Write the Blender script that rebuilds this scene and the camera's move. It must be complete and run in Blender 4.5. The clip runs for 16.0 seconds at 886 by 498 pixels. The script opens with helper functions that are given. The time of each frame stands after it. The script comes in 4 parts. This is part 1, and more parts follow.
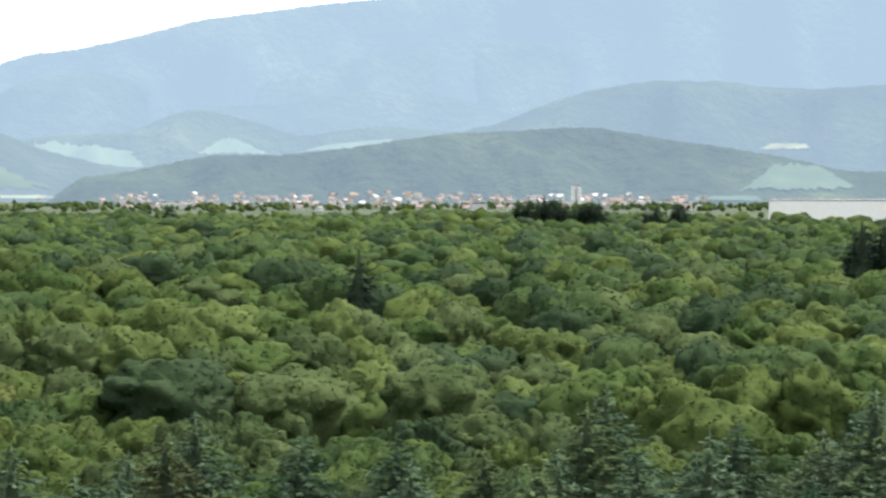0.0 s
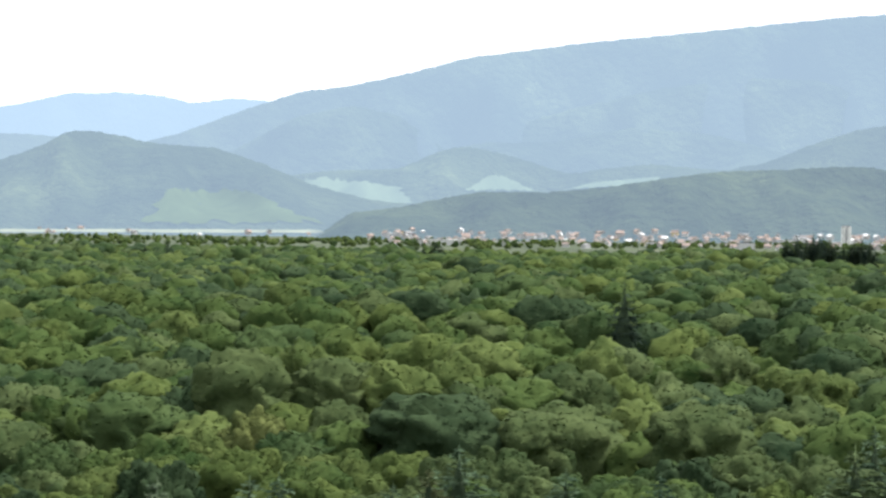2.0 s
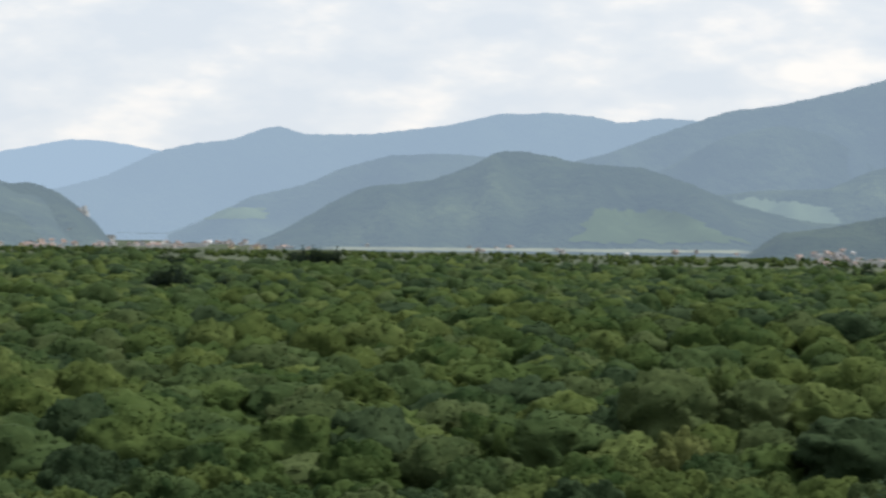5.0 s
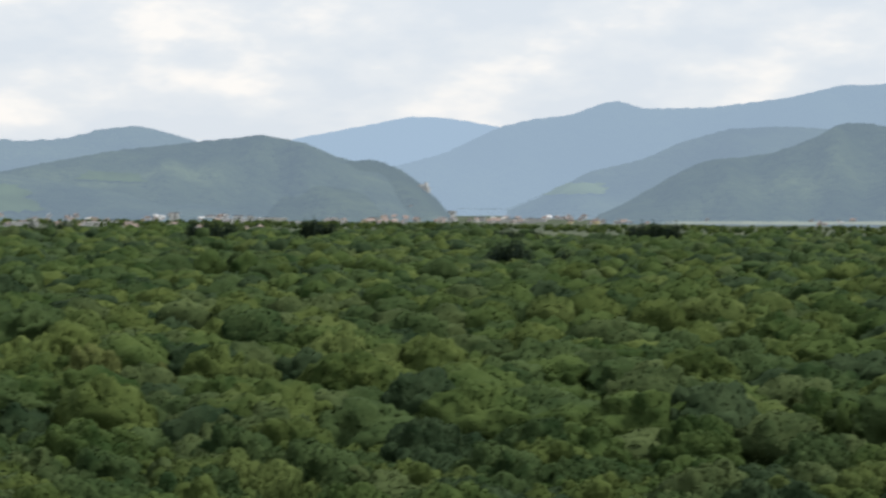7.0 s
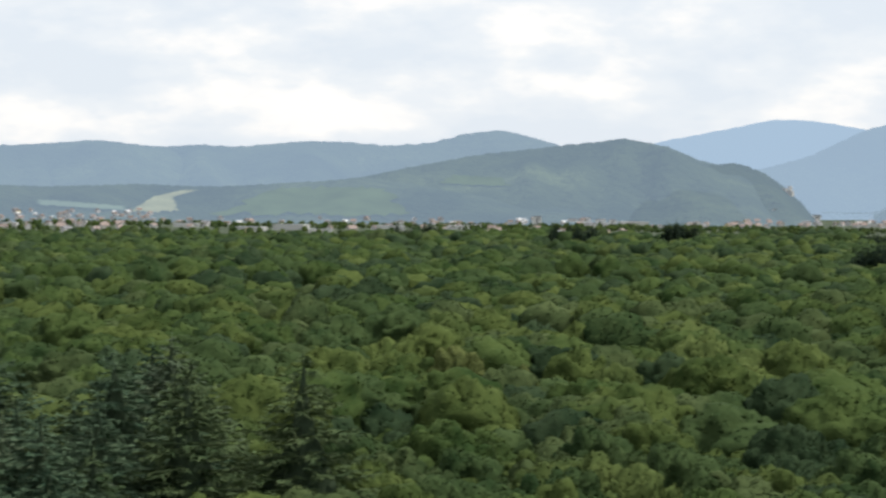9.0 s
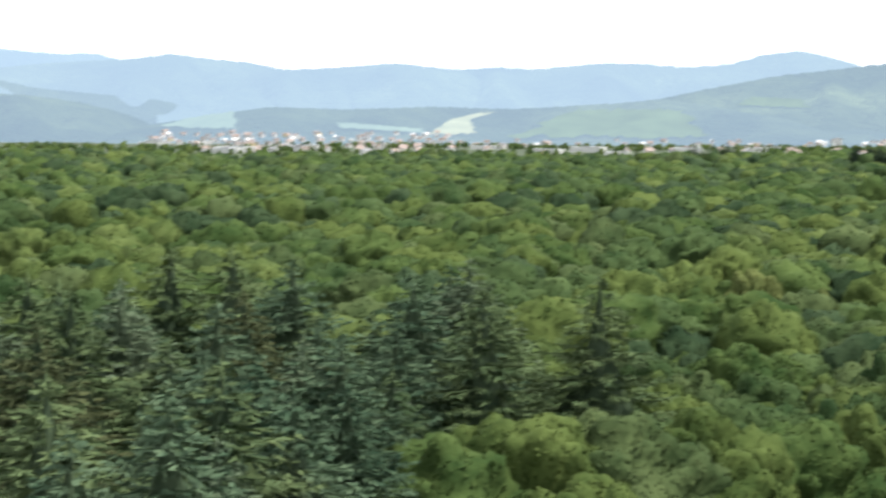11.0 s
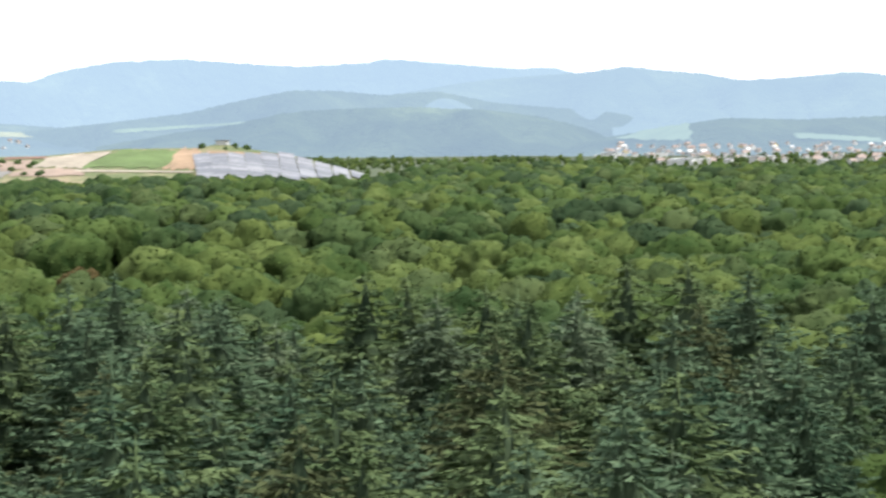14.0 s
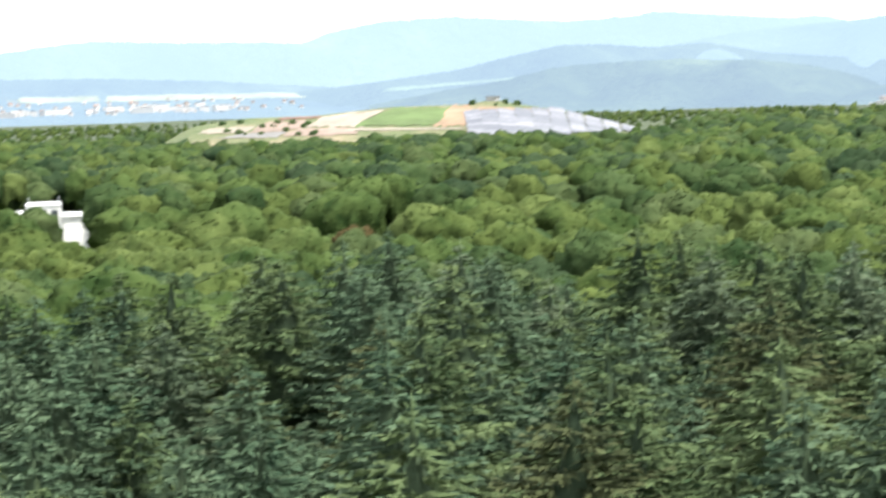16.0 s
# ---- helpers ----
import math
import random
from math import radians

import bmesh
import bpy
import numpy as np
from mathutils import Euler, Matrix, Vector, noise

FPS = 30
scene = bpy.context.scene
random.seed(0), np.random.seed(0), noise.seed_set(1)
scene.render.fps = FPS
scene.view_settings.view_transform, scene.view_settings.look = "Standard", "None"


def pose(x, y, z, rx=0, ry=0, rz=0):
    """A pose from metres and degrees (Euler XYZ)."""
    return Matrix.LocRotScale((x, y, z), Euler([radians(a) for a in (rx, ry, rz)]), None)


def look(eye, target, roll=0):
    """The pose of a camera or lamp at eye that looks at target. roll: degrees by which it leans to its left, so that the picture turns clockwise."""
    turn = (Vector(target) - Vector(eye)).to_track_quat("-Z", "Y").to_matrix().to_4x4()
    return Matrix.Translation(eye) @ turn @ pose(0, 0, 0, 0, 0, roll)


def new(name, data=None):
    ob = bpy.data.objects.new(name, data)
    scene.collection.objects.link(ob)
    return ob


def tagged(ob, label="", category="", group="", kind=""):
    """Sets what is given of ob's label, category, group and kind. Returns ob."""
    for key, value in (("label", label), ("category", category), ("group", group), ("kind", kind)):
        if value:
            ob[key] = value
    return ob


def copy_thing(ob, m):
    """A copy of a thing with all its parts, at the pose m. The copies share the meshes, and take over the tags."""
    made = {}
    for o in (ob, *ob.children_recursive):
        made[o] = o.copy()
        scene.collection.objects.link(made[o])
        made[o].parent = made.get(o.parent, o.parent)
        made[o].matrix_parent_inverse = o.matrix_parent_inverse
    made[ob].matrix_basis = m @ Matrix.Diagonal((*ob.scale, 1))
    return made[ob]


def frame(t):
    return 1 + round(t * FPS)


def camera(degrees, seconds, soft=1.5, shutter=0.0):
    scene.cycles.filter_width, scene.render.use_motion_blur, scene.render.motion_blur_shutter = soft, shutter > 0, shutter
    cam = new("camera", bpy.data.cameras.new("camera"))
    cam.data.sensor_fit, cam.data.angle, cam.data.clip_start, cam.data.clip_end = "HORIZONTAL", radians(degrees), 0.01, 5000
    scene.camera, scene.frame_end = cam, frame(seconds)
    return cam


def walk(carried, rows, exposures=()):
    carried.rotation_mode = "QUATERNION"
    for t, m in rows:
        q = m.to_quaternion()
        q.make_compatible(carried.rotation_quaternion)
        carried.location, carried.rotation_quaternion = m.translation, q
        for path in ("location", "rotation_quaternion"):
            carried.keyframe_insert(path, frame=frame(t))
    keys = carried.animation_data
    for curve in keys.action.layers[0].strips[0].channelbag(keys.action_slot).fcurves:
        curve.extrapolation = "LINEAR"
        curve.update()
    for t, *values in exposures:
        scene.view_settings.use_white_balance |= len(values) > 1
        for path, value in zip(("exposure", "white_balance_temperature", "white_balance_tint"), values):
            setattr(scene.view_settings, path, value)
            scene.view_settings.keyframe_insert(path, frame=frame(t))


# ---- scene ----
EYE = 54.0
cam = camera(22.18, 16.0, soft=2.5, shutter=0.55)


def aim(yaw, pitch, roll):
    """Camera pose on its fixed stand: yaw to the right, pitch up, roll, in degrees."""
    return pose(0, 0, EYE, 90 + pitch, 0, -yaw) @ pose(0, 0, 0, 0, 0, -roll)


WAY = ((0.0, 0.0, -1.91, -0.15), (0.5, -1.56, -1.73, -0.36), (1.0, -3.62, -1.72, -0.67), (1.5, -5.57, -1.31, -0.62),
       (2.0, -6.74, -1.01, -0.68), (2.5, -8.5, -1.42, -0.72), (3.0, -10.13, -1.12, -0.64), (3.2, -10.76, -1.13, -0.67),
       (5.3, -19.13, -0.71, -0.92), (5.5, -20.24, -0.88, -0.89), (6.0, -22.18, -0.82, -0.72), (6.5, -24.33, -1.02, -0.59),
       (7.0, -26.12, -1.39, -0.45), (7.5, -28.81, -1.73, -0.59), (8.0, -30.51, -1.64, -0.64), (8.5, -33.05, -1.36, -0.3),
       (8.7, -34.06, -1.3, -0.4), (10.8, -41.59, -3.07, -0.1), (11.0, -42.78, -3.38, -0.29), (11.5, -45.54, -3.29, -0.01),
       (12.0, -47.53, -3.4, -0.01), (12.5, -49.1, -3.43, 0.34), (13.0, -50.65, -3.13, 0.34), (13.5, -52.34, -2.79, 0.38),
       (14.0, -54.31, -3.06, 0.5), (14.5, -56.09, -2.99, 0.69), (15.0, -57.92, -3.23, 0.94), (15.5, -59.29, -3.12, 1.21),
       (16.0, -61.23, -4.08, 1.77))
walk(cam, [(t, aim(a, p, r)) for t, a, p, r in WAY],
     exposures=((0.0, 0.62), (3.2, 0.2), (5.5, -0.44), (7.2, -0.4), (8.0, -0.3), (8.7, -0.36), (10.8, 0.6), (14.5, 0.5), (15.5, 0.37), (16.0, 0.95)))

# ---- light: a bright, thinly clouded sky and a soft high sun over the valley ----
SUN_EL, SUN_AZ = 62.0, 58.0
world = bpy.data.worlds.new("sky")
scene.world = world
world.use_nodes = True
wn, wl = world.node_tree.nodes, world.node_tree.links
wn.clear()
w_out = wn.new("ShaderNodeOutputWorld")
w_bg = wn.new("ShaderNodeBackground")
w_sky = wn.new("ShaderNodeTexSky")
w_sky.sky_type, w_sky.sun_disc = "NISHITA", False
w_sky.sun_elevation, w_sky.sun_rotation = radians(SUN_EL), radians(SUN_AZ)
w_dim = wn.new("ShaderNodeVectorMath")
w_dim.operation = "SCALE"
w_dim.inputs["Scale"].default_value = 0.12
w_co = wn.new("ShaderNodeTexCoord")
w_map = wn.new("ShaderNodeMapping")
w_map.inputs["Scale"].default_value = (1.0, 1.0, 2.6)
w_puff = wn.new("ShaderNodeTexNoise")
w_puff.inputs["Scale"].default_value = 15.0
w_puff.inputs["Detail"].default_value = 6.0
w_puff.inputs["Roughness"].default_value = 0.55
w_ramp = wn.new("ShaderNodeValToRGB")
w_ramp.color_ramp.elements[0].position = 0.40
w_ramp.color_ramp.elements[0].color = (1.02, 1.10, 1.20, 1)
w_ramp.color_ramp.elements[1].position = 0.64
w_ramp.color_ramp.elements[1].color = (1.40, 1.36, 1.32, 1)
w_mid = w_ramp.color_ramp.elements.new(0.52)
w_mid.color = (1.13, 1.18, 1.24, 1)
w_mix = wn.new("ShaderNodeMix")
w_mix.data_type = "RGBA"
w_mix.inputs[0].default_value = 0.9
wl.new(w_sky.outputs[0], w_dim.inputs[0])
wl.new(w_co.outputs["Generated"], w_map.inputs[0])
wl.new(w_map.outputs[0], w_puff.inputs["Vector"])
wl.new(w_puff.outputs["Fac"], w_ramp.inputs[0])
wl.new(w_dim.outputs[0], w_mix.inputs[6])
wl.new(w_ramp.outputs[0], w_mix.inputs[7])
wl.new(w_mix.outputs[2], w_bg.inputs["Color"])
wl.new(w_bg.outputs[0], w_out.inputs[0])
sun_data = bpy.data.lights.new("sun", "SUN")
sun_data.energy, sun_data.angle, sun_data.color = 5.0, radians(3), (1.0, 0.96, 0.88)
sun = new("sun", sun_data)
sun.matrix_world = look((math.sin(radians(SUN_AZ)) * 900, math.cos(radians(SUN_AZ)) * 900, 900 * math.tan(radians(SUN_EL))), (0, 0, 0))


# ---- materials ----
def material(name, ramp, scale, rough=0.7, bump=0.0, bump_scale=1.0, fine=0.0, through_light=0.0, island=0.0, per_object=0.0, stretch=(1, 1, 1), glow=None, metal=0.0, spec=0.3):
    """A material whose colour runs along ramp by noise of `scale` per metre, with finer grain, relief and per-piece variation."""
    m = bpy.data.materials.new(name)
    m.use_nodes = True
    n, l = m.node_tree.nodes, m.node_tree.links
    b = n["Principled BSDF"]
    b.inputs["Roughness"].default_value = rough
    b.inputs["Metallic"].default_value = metal
    b.inputs["Specular IOR Level"].default_value = spec
    geo = n.new("ShaderNodeNewGeometry")
    mp = n.new("ShaderNodeMapping")
    mp.inputs["Scale"].default_value = stretch
    l.new(geo.outputs["Position"], mp.inputs[0])
    tex = n.new("ShaderNodeTexNoise")
    tex.inputs["Scale"].default_value = scale
    tex.inputs["Detail"].default_value = 5.0
    tex.inputs["Roughness"].default_value = 0.6
    l.new(mp.outputs[0], tex.inputs["Vector"])
    fac = tex.outputs["Fac"]
    for amount, source in ((island, geo.outputs["Random Per Island"]), (per_object, None)):
        if amount:
            if source is None:
                source = n.new("ShaderNodeObjectInfo").outputs["Random"]
            sub = n.new("ShaderNodeMath")
            sub.operation = "MULTIPLY_ADD"
            sub.inputs[1].default_value = amount
            l.new(source, sub.inputs[0])
            l.new(fac, sub.inputs[2])
            off = n.new("ShaderNodeMath")
            off.operation = "SUBTRACT"
            off.inputs[1].default_value = amount / 2
            l.new(sub.outputs[0], off.inputs[0])
            fac = off.outputs[0]
    if fine:
        tex2 = n.new("ShaderNodeTexNoise")
        tex2.inputs["Scale"].default_value = scale * 9
        tex2.inputs["Detail"].default_value = 3.0
        l.new(mp.outputs[0], tex2.inputs["Vector"])
        ma = n.new("ShaderNodeMath")
        ma.operation = "MULTIPLY_ADD"
        ma.inputs[1].default_value = fine
        l.new(tex2.outputs["Fac"], ma.inputs[0])
        mb = n.new("ShaderNodeMath")
        mb.operation = "SUBTRACT"
        mb.inputs[1].default_value = fine / 2
        l.new(fac, ma.inputs[2])
        l.new(ma.outputs[0], mb.inputs[0])
        fac = mb.outputs[0]
    cr = n.new("ShaderNodeValToRGB")
    el = cr.color_ramp.elements
    while len(el) < len(ramp):
        el.new(0.5)
    for e, (p, c) in zip(el, ramp):
        e.position, e.color = p, (*c, 1)
    l.new(fac, cr.inputs[0])
    l.new(cr.outputs[0], b.inputs["Base Color"])
    if bump:
        t3 = n.new("ShaderNodeTexNoise")
        t3.inputs["Scale"].default_value = bump_scale
        t3.inputs["Detail"].default_value = 4.0
        l.new(geo.outputs["Position"], t3.inputs["Vector"])
        bp = n.new("ShaderNodeBump")
        bp.inputs["Strength"].default_value = min(1.0, bump)
        bp.inputs["Distance"].default_value = bump / bump_scale
        l.new(t3.outputs["Fac"], bp.inputs["Height"])
        l.new(bp.outputs[0], b.inputs["Normal"])
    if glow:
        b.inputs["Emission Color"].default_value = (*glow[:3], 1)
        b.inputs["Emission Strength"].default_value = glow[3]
    if through_light:
        tr = n.new("ShaderNodeBsdfTranslucent")
        l.new(cr.outputs[0], tr.inputs["Color"])
        mx = n.new("ShaderNodeMixShader")
        mx.inputs[0].default_value = through_light
        l.new(b.outputs[0], mx.inputs[1])
        l.new(tr.outputs[0], mx.inputs[2])
        l.new(mx.outputs[0], n["Material Output"].inputs["Surface"])
    return m


def foliage(name, dark, light):
    dark, light = (tuple(0.84 * c for c in q) for q in (dark, light))
    mid = tuple((a + b) / 2 for a, b in zip(dark, light))
    return material(name, ((0.3, dark), (0.5, mid), (0.75, light)), 0.16, rough=0.9, bump=0.5, bump_scale=1.6, fine=0.3, through_light=0.1, island=0.2, spec=0.03)


LEAVES = [foliage("leaves_oak", (0.026, 0.050, 0.015), (0.078, 0.113, 0.035)),
          foliage("leaves_beech", (0.034, 0.056, 0.016), (0.096, 0.128, 0.038)),
          foliage("leaves_hornbeam", (0.022, 0.044, 0.016), (0.064, 0.096, 0.036)),
          foliage("leaves_ash", (0.030, 0.050, 0.019), (0.086, 0.115, 0.046)),
          foliage("leaves_lime", (0.040, 0.063, 0.019), (0.106, 0.139, 0.045)),
          foliage("leaves_alder", (0.017, 0.034, 0.016), (0.048, 0.074, 0.035))]
LEAF_SHARE = (0.26, 0.2, 0.2, 0.14, 0.1, 0.1)
LEAF_RUST = foliage("leaves_rust", (0.052, 0.046, 0.020), (0.120, 0.088, 0.040))
LEAF_WILLOW = foliage("leaves_willow", (0.062, 0.082, 0.027), (0.150, 0.172, 0.060))
NEEDLES = [foliage("needles_blue", (0.034, 0.067, 0.040), (0.116, 0.167, 0.098)),
           foliage("needles_green", (0.040, 0.069, 0.032), (0.130, 0.173, 0.079)),
           foliage("needles_grey", (0.046, 0.074, 0.046), (0.145, 0.187, 0.113))]
NEEDLE_BROWN = foliage("needles_brown", (0.038, 0.050, 0.024), (0.108, 0.125, 0.058))
# Dark green painted as the shade deep inside the spruce crowns.
NEEDLE_SHADE = foliage("needles_inner_shade", (0.028, 0.047, 0.027), (0.070, 0.098, 0.057))
NEEDLE_DARK = foliage("needles_dark", (0.012, 0.024, 0.018), (0.036, 0.056, 0.040))
BARK = material("bark", ((0.3, (0.05, 0.038, 0.028)), (0.7, (0.14, 0.11, 0.085))), 3.0, rough=0.9, bump=0.6, bump_scale=9, stretch=(1, 1, 0.25))
SOIL = material("forest_floor", ((0.3, (0.030, 0.036, 0.014)), (0.5, (0.05, 0.07, 0.022)), (0.75, (0.085, 0.10, 0.035))), 0.06, rough=0.95, bump=0.6, bump_scale=1.2, fine=0.3)
FIELDS = material("valley_fields", ((0.30, (0.028, 0.042, 0.022)), (0.50, (0.040, 0.056, 0.028)), (0.62, (0.055, 0.07, 0.036)), (0.80, (0.11, 0.11, 0.07))), 0.006, rough=0.95, bump=0.4, bump_scale=0.4, fine=0.3, stretch=(1, 1, 1))
# Colour of the distance haze, given to far slopes as emission.
HAZE_GLOW = (0.42, 0.565, 0.73)


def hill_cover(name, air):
    """Wooded slopes of the distant backdrop, with clearings; air sets the haze painted in as bluish emission over a
    dimmed base colour.
    """
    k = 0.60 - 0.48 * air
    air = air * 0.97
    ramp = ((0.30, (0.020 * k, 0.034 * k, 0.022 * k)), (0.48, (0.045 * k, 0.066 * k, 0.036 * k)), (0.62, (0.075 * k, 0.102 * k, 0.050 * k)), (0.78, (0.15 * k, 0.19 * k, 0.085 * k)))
    return material(name, ramp, 0.0045, rough=0.95, bump=1.0, bump_scale=0.05, fine=0.25, glow=(*HAZE_GLOW, air), spec=0.0)


# ---- geometry helpers ----
def at(az, d, z=0.0):
    a = radians(az)
    return Vector((d * math.sin(a), d * math.cos(a), z))


def sines(u, v, seed, octaves=5, gain=0.55):
    """Smooth noise of two coordinates, about -1 to 1."""
    rng = np.random.default_rng(seed)
    total, amp, freq, norm = 0.0, 1.0, 1.0, 0.0
    for _ in range(octaves):
        for _ in range(3):
            a, p, q = rng.uniform(0, 2 * np.pi), rng.uniform(0, 2 * np.pi), rng.uniform(0.7, 1.3)
            total = total + amp * np.sin(freq * q * (u * np.cos(a) + v * np.sin(a)) + p)
        norm += amp * 1.7
        amp *= gain
        freq *= 2.1
    return total / norm


def mesh_from(name, verts, faces, mats=(), index=None, smooth=False):
    """A mesh from numpy arrays: verts (n, 3) and faces (m, k)."""
    me = bpy.data.meshes.new(name)
    verts, faces = np.asarray(verts, dtype=np.float32), np.asarray(faces, dtype=np.int32)
    m, k = faces.shape
    me.vertices.add(len(verts))
    me.vertices.foreach_set("co", verts.ravel())
    me.loops.add(m * k)
    me.loops.foreach_set("vertex_index", faces.ravel())
    me.polygons.add(m)
    me.polygons.foreach_set("loop_start", np.arange(m, dtype=np.int32) * k)
    for mat in mats:
        me.materials.append(mat)
    if index is not None:
        me.polygons.foreach_set("material_index", np.asarray(index, dtype=np.int32))
    if smooth:
        me.polygons.foreach_set("use_smooth", np.ones(m, dtype=bool))
    me.update(calc_edges=True)
    return me


def grid_faces(rows, cols):
    i = np.arange(rows - 1)[:, None] * cols + np.arange(cols - 1)[None, :]
    return np.stack([i, i + 1, i + cols + 1, i + cols], -1).reshape(-1, 4)


def part(name, bm, mat, parent, label=""):
    me = bpy.data.meshes.new(name)
    bm.to_mesh(me)
    bm.free()
    me.materials.append(mat)
    ob = new(name, me)
    ob.parent = parent
    if label:
        ob["label"] = label
    return ob


def root(name, m, label, category, group="", kind=""):
    ob = new(name)
    ob.matrix_basis = m
    return tagged(ob, label, category, group, kind)


def box(bm, x0, x1, y0, y1, z0, z1):
    v = [bm.verts.new((x, y, z)) for z in (z0, z1) for x, y in ((x0, y0), (x1, y0), (x1, y1), (x0, y1))]
    for f in ((0, 3, 2, 1), (4, 5, 6, 7), (0, 1, 5, 4), (1, 2, 6, 5), (2, 3, 7, 6), (3, 0, 4, 7)):
        bm.faces.new([v[i] for i in f])


# ---- ground: one sheet to the horizon ----
def ground_z(d):
    s = np.clip((np.asarray(d, dtype=float) - 1700) / 1100, 0, 1)
    return 10 * s * s * (3 - 2 * s)


def ground():
    rad = np.concatenate([[0.0], np.linspace(20, 1700, 60), np.linspace(1750, 4990, 70)])
    ang = np.linspace(0, 2 * np.pi, 241)
    R, A = np.meshgrid(rad, ang, indexing="ij")
    x, y = R * np.sin(A), R * np.cos(A)
    z = ground_z(R) + 0.6 * sines(x * 0.02, y * 0.02, 3)
    v = np.stack([x, y, z], -1).reshape(-1, 3)
    f = grid_faces(len(rad), len(ang))
    idx = (np.repeat(np.arange(len(rad) - 1), len(ang) - 1) >= 60).astype(int)
    ob = new("ground", mesh_from("ground", v, f, (SOIL, FIELDS), idx, True))
    tagged(ob, "wide flat valley floor of dark forest soil and pale fields", "ground", kind="structure")


ground()

